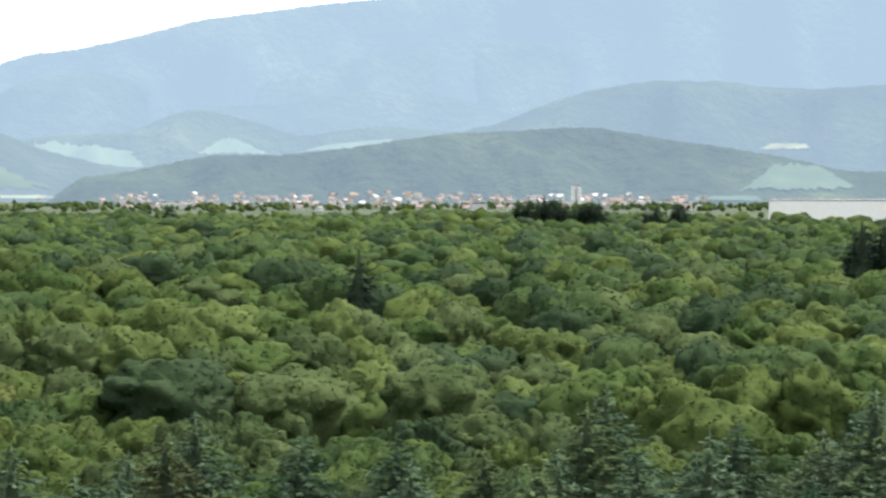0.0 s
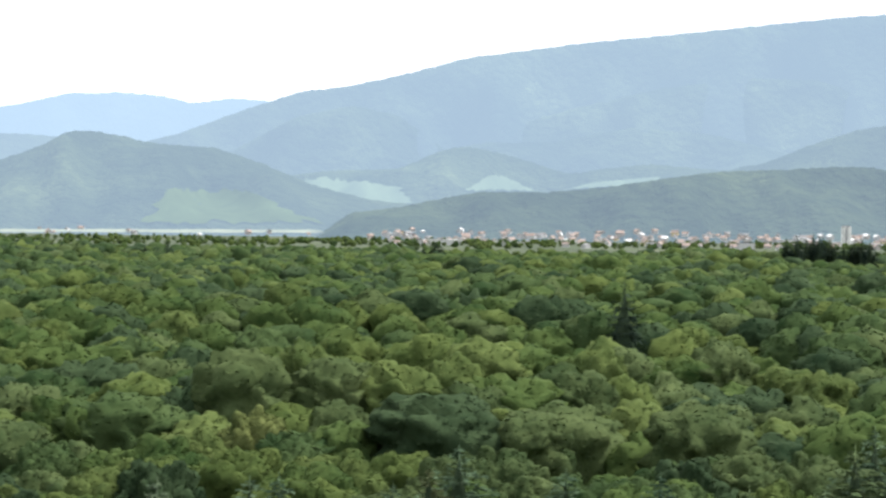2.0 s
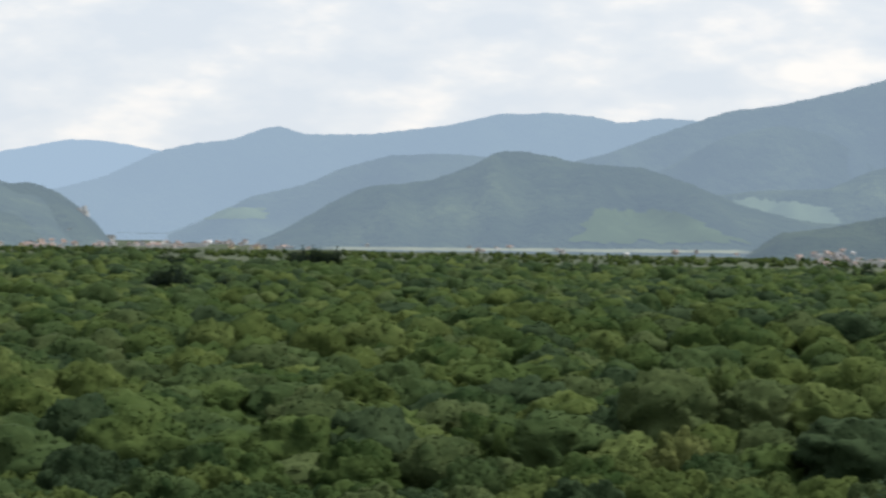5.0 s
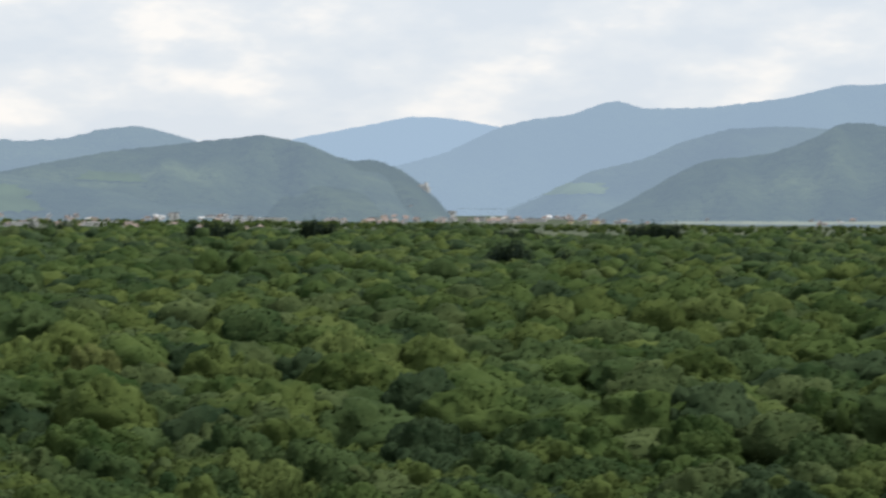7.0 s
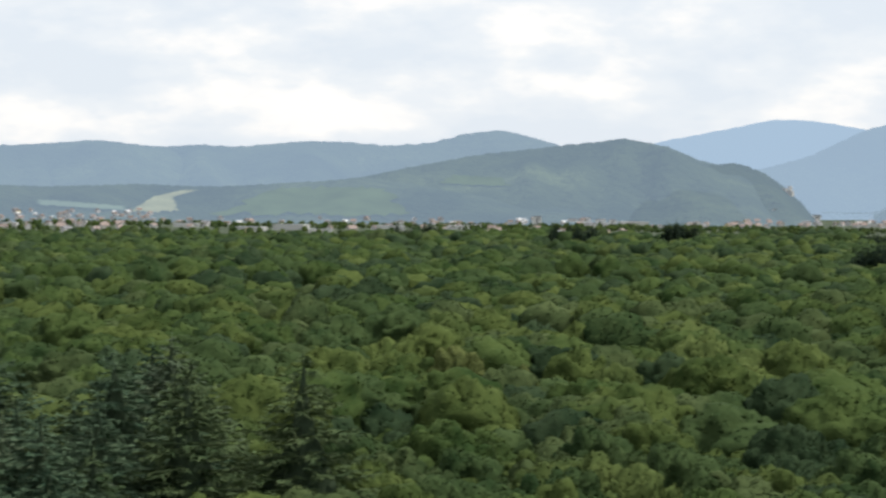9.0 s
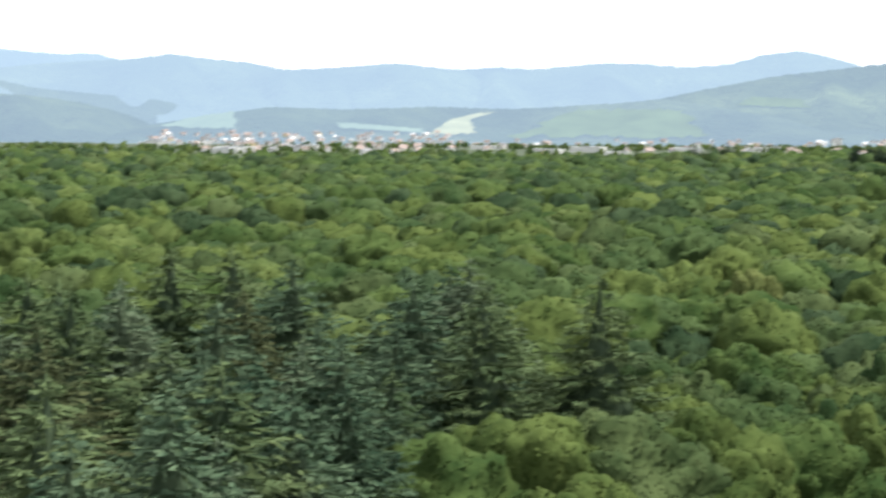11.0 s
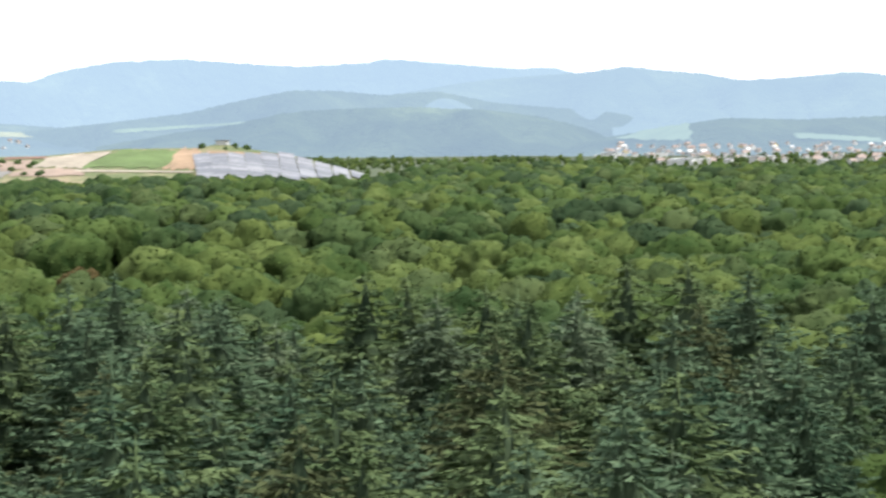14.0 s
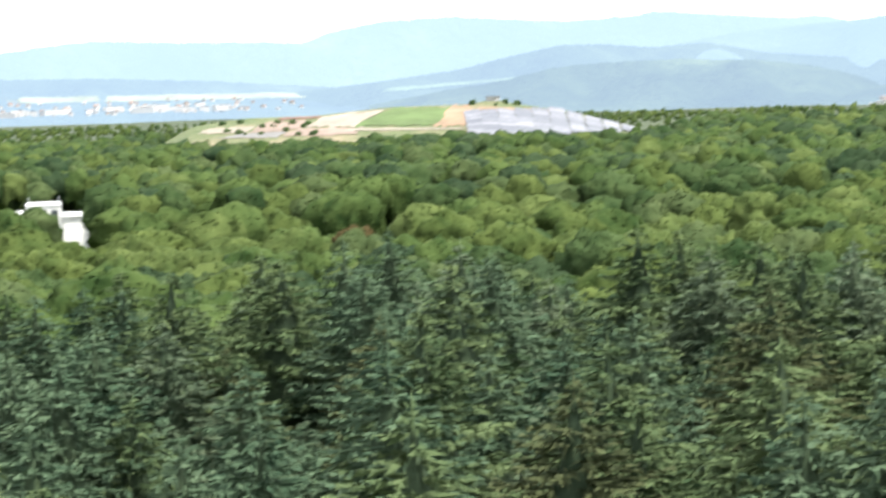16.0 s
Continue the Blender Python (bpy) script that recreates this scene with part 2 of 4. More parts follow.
# ---- the ranges of hills round the valley ----
# each: crest distance, foot distance, air-light, crest line as (azimuth, elevation angle seen from the stand)
HILLS = {
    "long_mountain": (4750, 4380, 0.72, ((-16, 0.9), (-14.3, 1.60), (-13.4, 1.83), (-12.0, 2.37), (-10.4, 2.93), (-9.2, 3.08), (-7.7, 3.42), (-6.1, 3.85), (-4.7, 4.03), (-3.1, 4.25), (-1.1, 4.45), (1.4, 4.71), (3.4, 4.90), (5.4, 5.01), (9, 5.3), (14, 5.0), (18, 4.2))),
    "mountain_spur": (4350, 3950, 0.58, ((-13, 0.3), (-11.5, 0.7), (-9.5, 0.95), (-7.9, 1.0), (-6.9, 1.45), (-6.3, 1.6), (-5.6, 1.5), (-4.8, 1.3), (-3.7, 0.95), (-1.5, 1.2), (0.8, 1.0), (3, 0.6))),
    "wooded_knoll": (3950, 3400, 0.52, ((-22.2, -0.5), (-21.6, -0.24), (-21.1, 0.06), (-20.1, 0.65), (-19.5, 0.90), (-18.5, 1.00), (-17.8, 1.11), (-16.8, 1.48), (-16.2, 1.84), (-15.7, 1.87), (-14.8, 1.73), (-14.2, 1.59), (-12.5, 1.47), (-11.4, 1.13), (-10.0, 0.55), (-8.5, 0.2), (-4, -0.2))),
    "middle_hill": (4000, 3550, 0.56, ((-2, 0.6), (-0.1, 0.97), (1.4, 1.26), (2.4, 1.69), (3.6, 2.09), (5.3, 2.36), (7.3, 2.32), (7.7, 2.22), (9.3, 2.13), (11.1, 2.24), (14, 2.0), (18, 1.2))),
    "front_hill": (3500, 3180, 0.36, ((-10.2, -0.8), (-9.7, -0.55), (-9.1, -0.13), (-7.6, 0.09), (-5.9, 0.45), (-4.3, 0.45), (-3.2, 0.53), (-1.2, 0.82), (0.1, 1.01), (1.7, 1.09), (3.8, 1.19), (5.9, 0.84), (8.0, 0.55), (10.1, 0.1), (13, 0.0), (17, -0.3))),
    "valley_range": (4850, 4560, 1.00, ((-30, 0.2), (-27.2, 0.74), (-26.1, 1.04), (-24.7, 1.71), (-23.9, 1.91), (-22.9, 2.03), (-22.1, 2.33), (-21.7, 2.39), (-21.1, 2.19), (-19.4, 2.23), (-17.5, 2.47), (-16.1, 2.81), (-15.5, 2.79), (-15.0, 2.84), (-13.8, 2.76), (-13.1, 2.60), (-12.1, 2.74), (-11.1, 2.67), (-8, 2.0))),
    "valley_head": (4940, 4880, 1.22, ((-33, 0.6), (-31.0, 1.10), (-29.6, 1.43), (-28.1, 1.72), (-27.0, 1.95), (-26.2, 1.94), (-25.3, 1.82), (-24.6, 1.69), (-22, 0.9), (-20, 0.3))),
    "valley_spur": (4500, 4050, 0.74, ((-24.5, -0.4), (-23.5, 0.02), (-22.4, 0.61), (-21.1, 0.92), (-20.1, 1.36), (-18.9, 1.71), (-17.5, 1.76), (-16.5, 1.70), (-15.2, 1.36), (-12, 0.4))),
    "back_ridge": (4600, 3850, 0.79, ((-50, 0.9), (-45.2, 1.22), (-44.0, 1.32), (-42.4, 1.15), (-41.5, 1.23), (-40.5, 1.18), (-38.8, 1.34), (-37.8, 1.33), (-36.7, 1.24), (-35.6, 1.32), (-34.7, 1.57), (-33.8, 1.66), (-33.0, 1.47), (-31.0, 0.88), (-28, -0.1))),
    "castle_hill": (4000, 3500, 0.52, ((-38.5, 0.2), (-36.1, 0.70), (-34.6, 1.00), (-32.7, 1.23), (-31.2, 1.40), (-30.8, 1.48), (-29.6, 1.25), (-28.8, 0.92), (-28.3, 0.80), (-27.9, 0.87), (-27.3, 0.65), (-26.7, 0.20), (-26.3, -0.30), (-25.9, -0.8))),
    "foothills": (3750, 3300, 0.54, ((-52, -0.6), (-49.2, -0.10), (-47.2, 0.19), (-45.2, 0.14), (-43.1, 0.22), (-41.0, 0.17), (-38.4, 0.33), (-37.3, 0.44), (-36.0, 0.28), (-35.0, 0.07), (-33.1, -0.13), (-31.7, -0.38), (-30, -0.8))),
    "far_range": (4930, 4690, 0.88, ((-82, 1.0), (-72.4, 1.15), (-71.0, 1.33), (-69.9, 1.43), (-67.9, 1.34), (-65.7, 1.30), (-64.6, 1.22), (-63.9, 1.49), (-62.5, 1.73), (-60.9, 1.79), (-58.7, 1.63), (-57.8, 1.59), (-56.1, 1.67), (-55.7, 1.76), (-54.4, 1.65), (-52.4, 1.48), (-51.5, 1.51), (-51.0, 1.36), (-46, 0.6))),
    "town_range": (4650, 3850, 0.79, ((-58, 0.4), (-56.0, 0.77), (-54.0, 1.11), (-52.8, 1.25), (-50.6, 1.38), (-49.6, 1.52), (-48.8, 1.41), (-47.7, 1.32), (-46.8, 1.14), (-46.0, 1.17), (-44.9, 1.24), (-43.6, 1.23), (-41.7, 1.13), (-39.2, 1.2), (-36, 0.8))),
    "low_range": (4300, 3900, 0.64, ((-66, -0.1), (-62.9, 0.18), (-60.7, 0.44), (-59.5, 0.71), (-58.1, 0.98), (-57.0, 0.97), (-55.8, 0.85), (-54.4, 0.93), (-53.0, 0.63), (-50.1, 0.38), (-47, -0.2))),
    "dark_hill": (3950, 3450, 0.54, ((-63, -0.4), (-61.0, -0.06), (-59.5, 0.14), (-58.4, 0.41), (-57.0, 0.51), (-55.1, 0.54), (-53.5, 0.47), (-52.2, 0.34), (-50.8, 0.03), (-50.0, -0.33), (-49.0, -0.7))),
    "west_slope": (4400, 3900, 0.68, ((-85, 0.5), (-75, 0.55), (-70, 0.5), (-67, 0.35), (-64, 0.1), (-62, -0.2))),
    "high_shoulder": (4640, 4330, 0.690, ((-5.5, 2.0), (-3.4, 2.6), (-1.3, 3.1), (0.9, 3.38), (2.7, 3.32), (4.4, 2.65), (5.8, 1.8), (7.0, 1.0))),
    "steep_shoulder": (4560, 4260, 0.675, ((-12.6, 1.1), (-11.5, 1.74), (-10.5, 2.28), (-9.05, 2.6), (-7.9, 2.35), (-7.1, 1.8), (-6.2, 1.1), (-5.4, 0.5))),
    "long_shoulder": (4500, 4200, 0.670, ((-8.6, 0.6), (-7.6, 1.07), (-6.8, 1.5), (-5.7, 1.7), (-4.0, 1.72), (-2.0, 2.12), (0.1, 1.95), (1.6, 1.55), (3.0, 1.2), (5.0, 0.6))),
    # Slope added over the castle hill's end, toned darker as a cloud's shadow.
    "shadowed_castle_slope": (3920, 3460, 0.47, ((-31.1, -0.85), (-30.75, -0.44), (-30.3, 0.2), (-29.3, 0.62), (-28.6, 0.80), (-27.9, 0.86), (-27.2, 0.62), (-26.6, 0.18), (-26.1, -0.32), (-25.7, -0.85))),
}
LANDFILL = (1620, 1335, 0.0, ((-68.6, -1.4), (-67.46, -0.79), (-66.18, -0.62), (-64.33, -0.61), (-62.46, -0.45), (-60.46, -0.44), (-59.88, -0.33), (-59.18, -0.48), (-58.04, -0.66), (-56.63, -1.06), (-55.92, -1.3), (-55.2, -1.6)))


def hill_height(name, az, s):
    """Height and distance on a hill: s is 0 at the foot, 1 at the crest, above 1 down the far side."""
    crest_d, foot_d, air, line = LANDFILL if name == "landfill" else HILLS[name]
    seed = 10 + (list(HILLS).index(name) if name in HILLS else 30)
    pts = np.array(line)
    el = sum(np.interp(az + o, pts[:, 0], pts[:, 1]) for o in (-0.12, 0.0, 0.12)) / 3
    top = EYE + crest_d * np.tan(np.radians(el))
    base = ground_z(foot_d) - 6.0
    rise = np.maximum(top - base, 3.0)
    near = np.clip(s, 0, 1)
    shape = near ** 1.2 * (1.3 - 0.3 * near)
    shape = np.where(s > 1, 1 - 0.6 * (s - 1) / 0.35, shape)
    wave = sines(az * 0.8 + s, s * 1.8 - az * 0.3, seed, 3) * 0.55 + sines(az * 2.2 + s * 2, s * 4.0 - az, seed + 50, 2) * 0.30
    rough = 0.08 if name == "landfill" else 1.0
    relief = 1 + rough * wave * np.clip(1 - near, 0, 1) ** 0.8 * 1.8
    trees = rough * 1.6 * sines(az * 31, s * 45, seed + 90, 3) * np.clip(near * 8 - 7, 0, 1)
    d = foot_d + (crest_d - foot_d) * near + np.where(s > 1, (s - 1) / 0.35 * 45, 0)
    z = base + rise * shape * np.maximum(relief, 0.05)
    return np.minimum(z, EYE + (top - EYE) / crest_d * d - 0.03 * (1 - near) * rise) + trees, d


def hill(name, number):
    crest_d, foot_d, air, line = HILLS[name]
    az = np.arange(line[0][0], line[-1][0], 0.1)
    s = np.concatenate([np.linspace(0, 1, 34), [1.12, 1.35]])
    S, A = np.meshgrid(s, az, indexing="ij")
    z, d = hill_height(name, A, S)
    a = np.radians(A)
    v = np.stack([d * np.sin(a), d * np.cos(a), z], -1).reshape(-1, 3)
    f = grid_faces(len(s), len(az))[:, ::-1]
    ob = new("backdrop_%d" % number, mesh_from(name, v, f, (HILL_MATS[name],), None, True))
    tagged(ob, "hazy wooded %s on the far side of the valley" % name.replace("_", " "), "hill", kind="structure")


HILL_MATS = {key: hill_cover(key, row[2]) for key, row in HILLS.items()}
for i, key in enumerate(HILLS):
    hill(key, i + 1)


# ---- trees: shapes ----
def ico_fine(steps):
    bm = bmesh.new()
    bmesh.ops.create_icosphere(bm, subdivisions=steps, radius=1.0)
    v = np.array([p.co[:] for p in bm.verts])
    f = np.array([[q.index for q in p.verts] for p in bm.faces])
    bm.free()
    return v, f


BALLS = [ico_fine(k) for k in (2, 3, 4, 5)]


def unit(v):
    return v / np.maximum(np.linalg.norm(v, axis=-1, keepdims=True), 1e-6)


def join(*pieces):
    vs, fs, o = [], [], 0
    for v, f in pieces:
        vs.append(v)
        fs.append(f + o)
        o += len(v)
    return np.concatenate(vs), np.concatenate(fs)


def dome(rng, radius, height, level=1, upper=False, rough=1.0):
    """The uneven mass of a crown: a rounded top with several bulging limbs' heads, drawn in towards the trunk below."""
    V, Fs = BALLS[level]
    if upper:
        Fs = Fs[V[Fs].mean(1)[:, 2] > -0.45]
    heads = unit(rng.normal(size=(11, 3)) + np.array([0, 0, 0.4]))
    near_head = np.max(V @ heads.T, axis=1)
    bulge = 0.80 + 0.30 * rough * np.clip((near_head - 0.55) / 0.45, 0, 1) ** 1.5
    for k in (6, 11, 19):
        bulge = bulge + rough * 0.5 / k * np.sin(V @ rng.normal(size=3) * k * 0.7 + rng.uniform(0, 6)) * np.sin(V @ rng.normal(size=3) * k * 0.7 + rng.uniform(0, 6))
    bulge = bulge + 0.025 * rough * rng.normal(size=len(V))
    v = V * bulge[:, None]
    low = np.clip(-v[:, 2], 0, 1)
    v[:, :2] *= (1 - 0.25 * low)[:, None]
    v[:, 2] = np.where(v[:, 2] < 0, v[:, 2] * 1.7, v[:, 2])
    return v * np.array([radius, radius, height]), Fs


def blades(rng, where, ways, length, width, facing=None, tilt=0.35):
    """Small pointed leaf or needle sprays: one three-cornered blade each, from `where` along `ways`."""
    n = len(where)
    ways = unit(ways)
    up = np.array([0, 0, 0.8]) if facing is None else unit(facing)
    cross = unit(np.cross(ways, rng.normal(size=(n, 3)) * (1.0 if facing is None else tilt) + up))
    l = (length * rng.uniform(0.65, 1.3, n))[:, None]
    w = (width * rng.uniform(0.7, 1.3, n))[:, None]
    v = np.stack([where - ways * l * 0.4 - cross * w, where - ways * l * 0.4 + cross * w, where + ways * l * 0.6], 1).reshape(-1, 3)
    return v, np.arange(3 * n).reshape(-1, 3)


def clump_crown(rng, radius, height, heads, sprays, size, level=1):
    """A crown of leafy heads and tufts swelling out of one rounded mass, clad in small leaf sprays."""
    V, Fs = BALLS[level]
    Fs = Fs[V[Fs].mean(1)[:, 2] > -0.55]
    reach = np.full(len(V), 0.68)
    for n, near, far, small, large in ((heads, 0.50, 0.68, 0.24, 0.38), (heads * 10, 0.74, 0.95, 0.08, 0.16)):
        way = unit(rng.normal(size=(n, 3)) + np.array([0, 0, 0.5]))
        c = way * rng.uniform(near, far, n)[:, None]
        r = rng.uniform(small, large, n)
        along = V @ c.T
        inside = r ** 2 - (c ** 2).sum(1) + along ** 2
        reach = np.maximum(reach, np.where(inside > 0, along + np.sqrt(np.maximum(inside, 0)), 0).max(1))
    reach = reach + 0.012 * rng.normal(size=len(V))
    v = V * reach[:, None]
    v[:, 2] = np.where(v[:, 2] < 0, v[:, 2] * 1.9, v[:, 2])
    v = v * np.array([radius, radius, height])
    tri = v[Fs]
    n = np.cross(tri[:, 1] - tri[:, 0], tri[:, 2] - tri[:, 0])
    area = np.linalg.norm(n, axis=1)
    pick = rng.choice(len(Fs), sprays, p=area / area.sum())
    w = rng.dirichlet((1, 1, 1), sprays)
    out = unit(n)[pick]
    where = (tri[pick] * w[:, :, None]).sum(1) + out * (size * rng.uniform(0.0, 0.3, sprays))[:, None]
    ways = unit(np.cross(out, rng.normal(size=(sprays, 3)))) + out * rng.uniform(0.0, 0.85, sprays)[:, None]
    return join((v, Fs), blades(rng, where, ways, size, size * 0.38, out + np.array([0, 0, 0.3]), 0.48))


def limb(bm, p, q, r0, r1, sides=6):
    p, q = Vector(p), Vector(q)
    t = (q - p).normalized()
    a = t.orthogonal().normalized()
    b = t.cross(a)
    rings = []
    for c, r in ((p, r0), (p.lerp(q, 0.5) + a * r0 * 0.4, (r0 + r1) / 2), (q, r1)):
        rings.append([bm.verts.new(c + (a * math.cos(i * math.tau / sides) + b * math.sin(i * math.tau / sides)) * r) for i in range(sides)])
    for lo, hi in zip(rings, rings[1:]):
        for i in range(sides):
            bm.faces.new((lo[i], lo[(i + 1) % sides], hi[(i + 1) % sides], hi[i]))
    bm.faces.new(rings[-1])


def broad_tree(name, seed, mat, label, height=26.0, radius=7.0, sprays=5600, size=0.46, depth=0.31):
    """A broadleaved tree: tapered trunk with limbs, and a crown of many leaf sprays on uneven lumps."""
    rng = np.random.default_rng(seed)
    tree = root(name, pose(0, 0, 0), label, "tree", "broadleaved trees of the forest")
    bm = bmesh.new()
    limb(bm, (0, 0, -0.3), (0, 0, height * 0.62), 0.42, 0.2, 8)
    for i in range(6):
        a = i * 1.05 + rng.uniform(-0.3, 0.3)
        z = height * rng.uniform(0.42, 0.6)
        limb(bm, (0, 0, z), (radius * 0.6 * math.cos(a), radius * 0.6 * math.sin(a), z + height * 0.17), 0.16, 0.05, 5)
    part("trunk", bm, BARK, tree)
    ch = height * depth
    v, f = clump_crown(rng, radius, ch, 13, sprays, size, 3)
    v[:, 2] += height - ch
    crown = new("crown", mesh_from("crown", v, f, (mat,), None, True))
    crown.parent = tree
    return tree


def spruce_mesh(rng, height, radius, whorls, per, sprays, low, length):
    """The needles of one spruce: an inner cone coloured dark as the shade in its gaps, and boughs tier by tier, each a
    drooping fan of needle sprays. Also gives the cone's face count.
    """
    crown = height * (1 - low)

    def reach(x):
        return radius * (1 - np.exp(-1.0 * x / radius)) + 0.10

    k, levels = 13, 12
    ang = np.arange(k) * 2 * np.pi / k
    rings = []
    for j in range(levels):
        x = crown * (1 - j / levels) ** 1.3
        r = reach(x) * rng.uniform(0.32, 0.56, k) * min(1.0, 0.12 + x / 12)
        rings.append(np.stack([r * np.cos(ang), r * np.sin(ang), height - x + rng.uniform(-0.4, 0.4, k)], 1))
    core_v = np.concatenate(rings + [np.array([[0, 0, height * 0.985]])])
    core_f = []
    for j in range(levels - 1):
        for i in range(k):
            a, c = j * k + i, j * k + (i + 1) % k
            core_f += [[a, c, c + k], [a, c + k, a + k]]
    core_f += [[(levels - 1) * k + i, (levels - 1) * k + (i + 1) % k, levels * k] for i in range(k)]
    boughs = []
    for w in range(whorls):
        x = crown * ((w + rng.uniform(0.1, 0.9)) / whorls) ** 1.3
        n = max(5, int(per * min(1.0, 0.3 + reach(x) / radius)))
        turn = rng.uniform(0, 6.28)
        for i in range(n):
            boughs.append((height - x + rng.uniform(-0.3, 0.3), reach(x) * rng.uniform(0.86, 1.12), turn + (i + rng.uniform(-0.35, 0.35)) * 2 * np.pi / n, rng.uniform(0.08, 0.30), rng.uniform(0.08, 0.24)))
    bo = np.array(boughs)
    share = bo[:, 1] ** 0.85
    pick = rng.choice(len(bo), sprays, p=share / share.sum())
    z, ln, a, droop, lift = bo[pick].T
    q = rng.uniform(0.08, 1.0, sprays) ** 0.75
    rad = np.stack([np.cos(a), np.sin(a), np.zeros(sprays)], 1)
    side = np.stack([-np.sin(a), np.cos(a), np.zeros(sprays)], 1)
    sg = rng.choice((-1.0, 1.0), sprays)
    spine = rad * (ln * q)[:, None]
    spine[:, 2] = z - droop * ln * q + lift * ln * q ** 3
    hang = np.where(rng.uniform(size=sprays) < 0.22, rng.uniform(0.4, 0.9, sprays), rng.uniform(-0.2, 0.25, sprays))
    ways = unit(rad * rng.uniform(0.5, 0.9, sprays)[:, None] + side * (sg * rng.uniform(0.35, 0.95, sprays))[:, None] - np.array([0, 0, 1.0]) * hang[:, None])
    reach_out = (np.minimum(0.30 * ln + 0.25, 1.5) * (1.2 - q) + 0.2) * 0.85 * rng.uniform(0.7, 1.25, sprays) * length / 0.62
    root_w = rad * (length * 0.23) + np.array([0, 0, 1.0]) * rng.uniform(-0.12, 0.12, sprays)[:, None]
    tips = np.stack([spine - root_w, spine + root_w, spine + ways * reach_out[:, None]], 1).reshape(-1, 3)
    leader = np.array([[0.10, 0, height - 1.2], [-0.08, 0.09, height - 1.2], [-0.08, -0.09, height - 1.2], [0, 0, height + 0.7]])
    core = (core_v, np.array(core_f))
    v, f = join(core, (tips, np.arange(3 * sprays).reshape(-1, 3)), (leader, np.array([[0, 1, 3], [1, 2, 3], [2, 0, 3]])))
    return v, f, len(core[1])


def spruce_tree(name, seed, mat, label, height=40.0, radius=7.6, whorls=36, per=13, low=0.42, sprays=14000, length=0.62):
    rng = np.random.default_rng(seed)
    tree = root(name, pose(0, 0, 0), label, "tree", "spruces of the forest")
    bm = bmesh.new()
    limb(bm, (0, 0, -0.3), (0, 0, height * 0.9), 0.3, 0.04, 7)
    part("trunk", bm, BARK, tree)
    v, f, core = spruce_mesh(rng, height, radius, whorls, per, sprays, low, length)
    crown = new("crown", mesh_from("crown", v, f, (mat, NEEDLE_SHADE), np.arange(len(f)) < core))
    crown.parent = tree
    return tree


# ---- trees: where they stand ----
rng = np.random.default_rng(7)


def spruce_stand(az, d):
    """The spruce plantation, and the few spruces that stand under the start of the view."""
    edge = np.interp(az, (-90, -63, -57, -50, -44, -41, -39, -37.6), (205, 205, 208, 208, 204, 196, 184, 130))
    inner = np.interp(az, (-90, -47, -45, -41, -37.5), (60, 82, 118, 160, 165))
    a = (d < edge + 5 * np.sin(az * 3.1)) & (d > inner) & (az < -37.6)
    b = (d < np.interp(az, (-20, -15, -6, 0, 6, 14), (110, 148, 158, 168, 172, 172))) & (az > -19)
    return a | b


def clearing(az, d):
    """Open ground in the forest: by the works building, behind the tall crowns, and round the landfill."""
    a = (az < -52) & (d > 480 + 12 * np.sin(az * 1.7)) & (d < 610 + 14 * np.sin(az * 2.3))
    b = (az > -12.5) & (az < 3) & (d > 448) & (d < 552 + 10 * np.sin(az * 2))
    c = (az > -68.4) & (az < -55.2) & (d > 1300)
    e = (az < -69.6) & (d > 610) & (d < 850)
    f = (az > 7.5) & (d > 1560)
    return a | b | c | e | f


def scatter(d0, d1, spacing, az0=-74.5, az1=13.5):
    """Points on a jittered grid over a sector of the forest."""
    n = int(2 * d1 / spacing)
    g = (np.arange(n) - n / 2) * spacing
    X, Y = np.meshgrid(g, g * 0.9)
    X = X + (np.arange(n)[:, None] % 2) * spacing / 2
    x = (X + rng.uniform(-0.34, 0.34, X.shape) * spacing).ravel()
    y = (Y + rng.uniform(-0.34, 0.34, Y.shape) * spacing).ravel()
    d, az = np.hypot(x, y), np.degrees(np.arctan2(x, y))
    k = (d > d0) & (d < d1) & (az > az0) & (az < az1)
    return x[k], y[k], d[k], az[k]


def canopy(az, d):
    """Height of the broadleaved canopy, which swells and sinks over the forest."""
    x, y = d * np.sin(np.radians(az)), d * np.cos(np.radians(az))
    h = 26.3 + 3.4 * sines(x * 0.022, y * 0.022, 31, 3)
    h = h + 5.0 * np.exp(-((az + 6.3) / 3.4) ** 2 - ((d - 372) / 42) ** 2)
    h = h + 2.0 * np.exp(-((d - 465) / 30) ** 2) * (az < -50) - 1.5 * np.exp(-((d - 445) / 45) ** 2) * (az < -69)
    return h


# broadleaved trees close by, each a thing of its own
OAKS = []
for i, (mat, word) in enumerate(zip(LEAVES, ("deep green oak with a rounded leafy crown", "fresh green beech with a broad leafy crown", "dark green hornbeam with a dense crown",
                                             "grey green ash with a loose leafy crown", "yellow green lime tree with a bright crown", "very dark green alder with a compact crown"))):
    for j in range(2):
        OAKS.append(broad_tree("broadleaved_tree", 100 + 10 * i + j, mat, word, radius=(8.6, 7.2)[j]))
first = set()
x, y, d, az = scatter(120, 300, 9.6)
keep = ~spruce_stand(az, d) & (d > np.interp(az, (-74, -50, -38, -36, 14), (105, 105, 130, 185, 160)))
x, y, d, az = x[keep], y[keep], d[keep], az[keep]
order = np.argsort(d)
order = np.concatenate([order[az[order] > -41], order[az[order] <= -41]])
near, rest = order[:230], order[230:]
top = canopy(az, d)
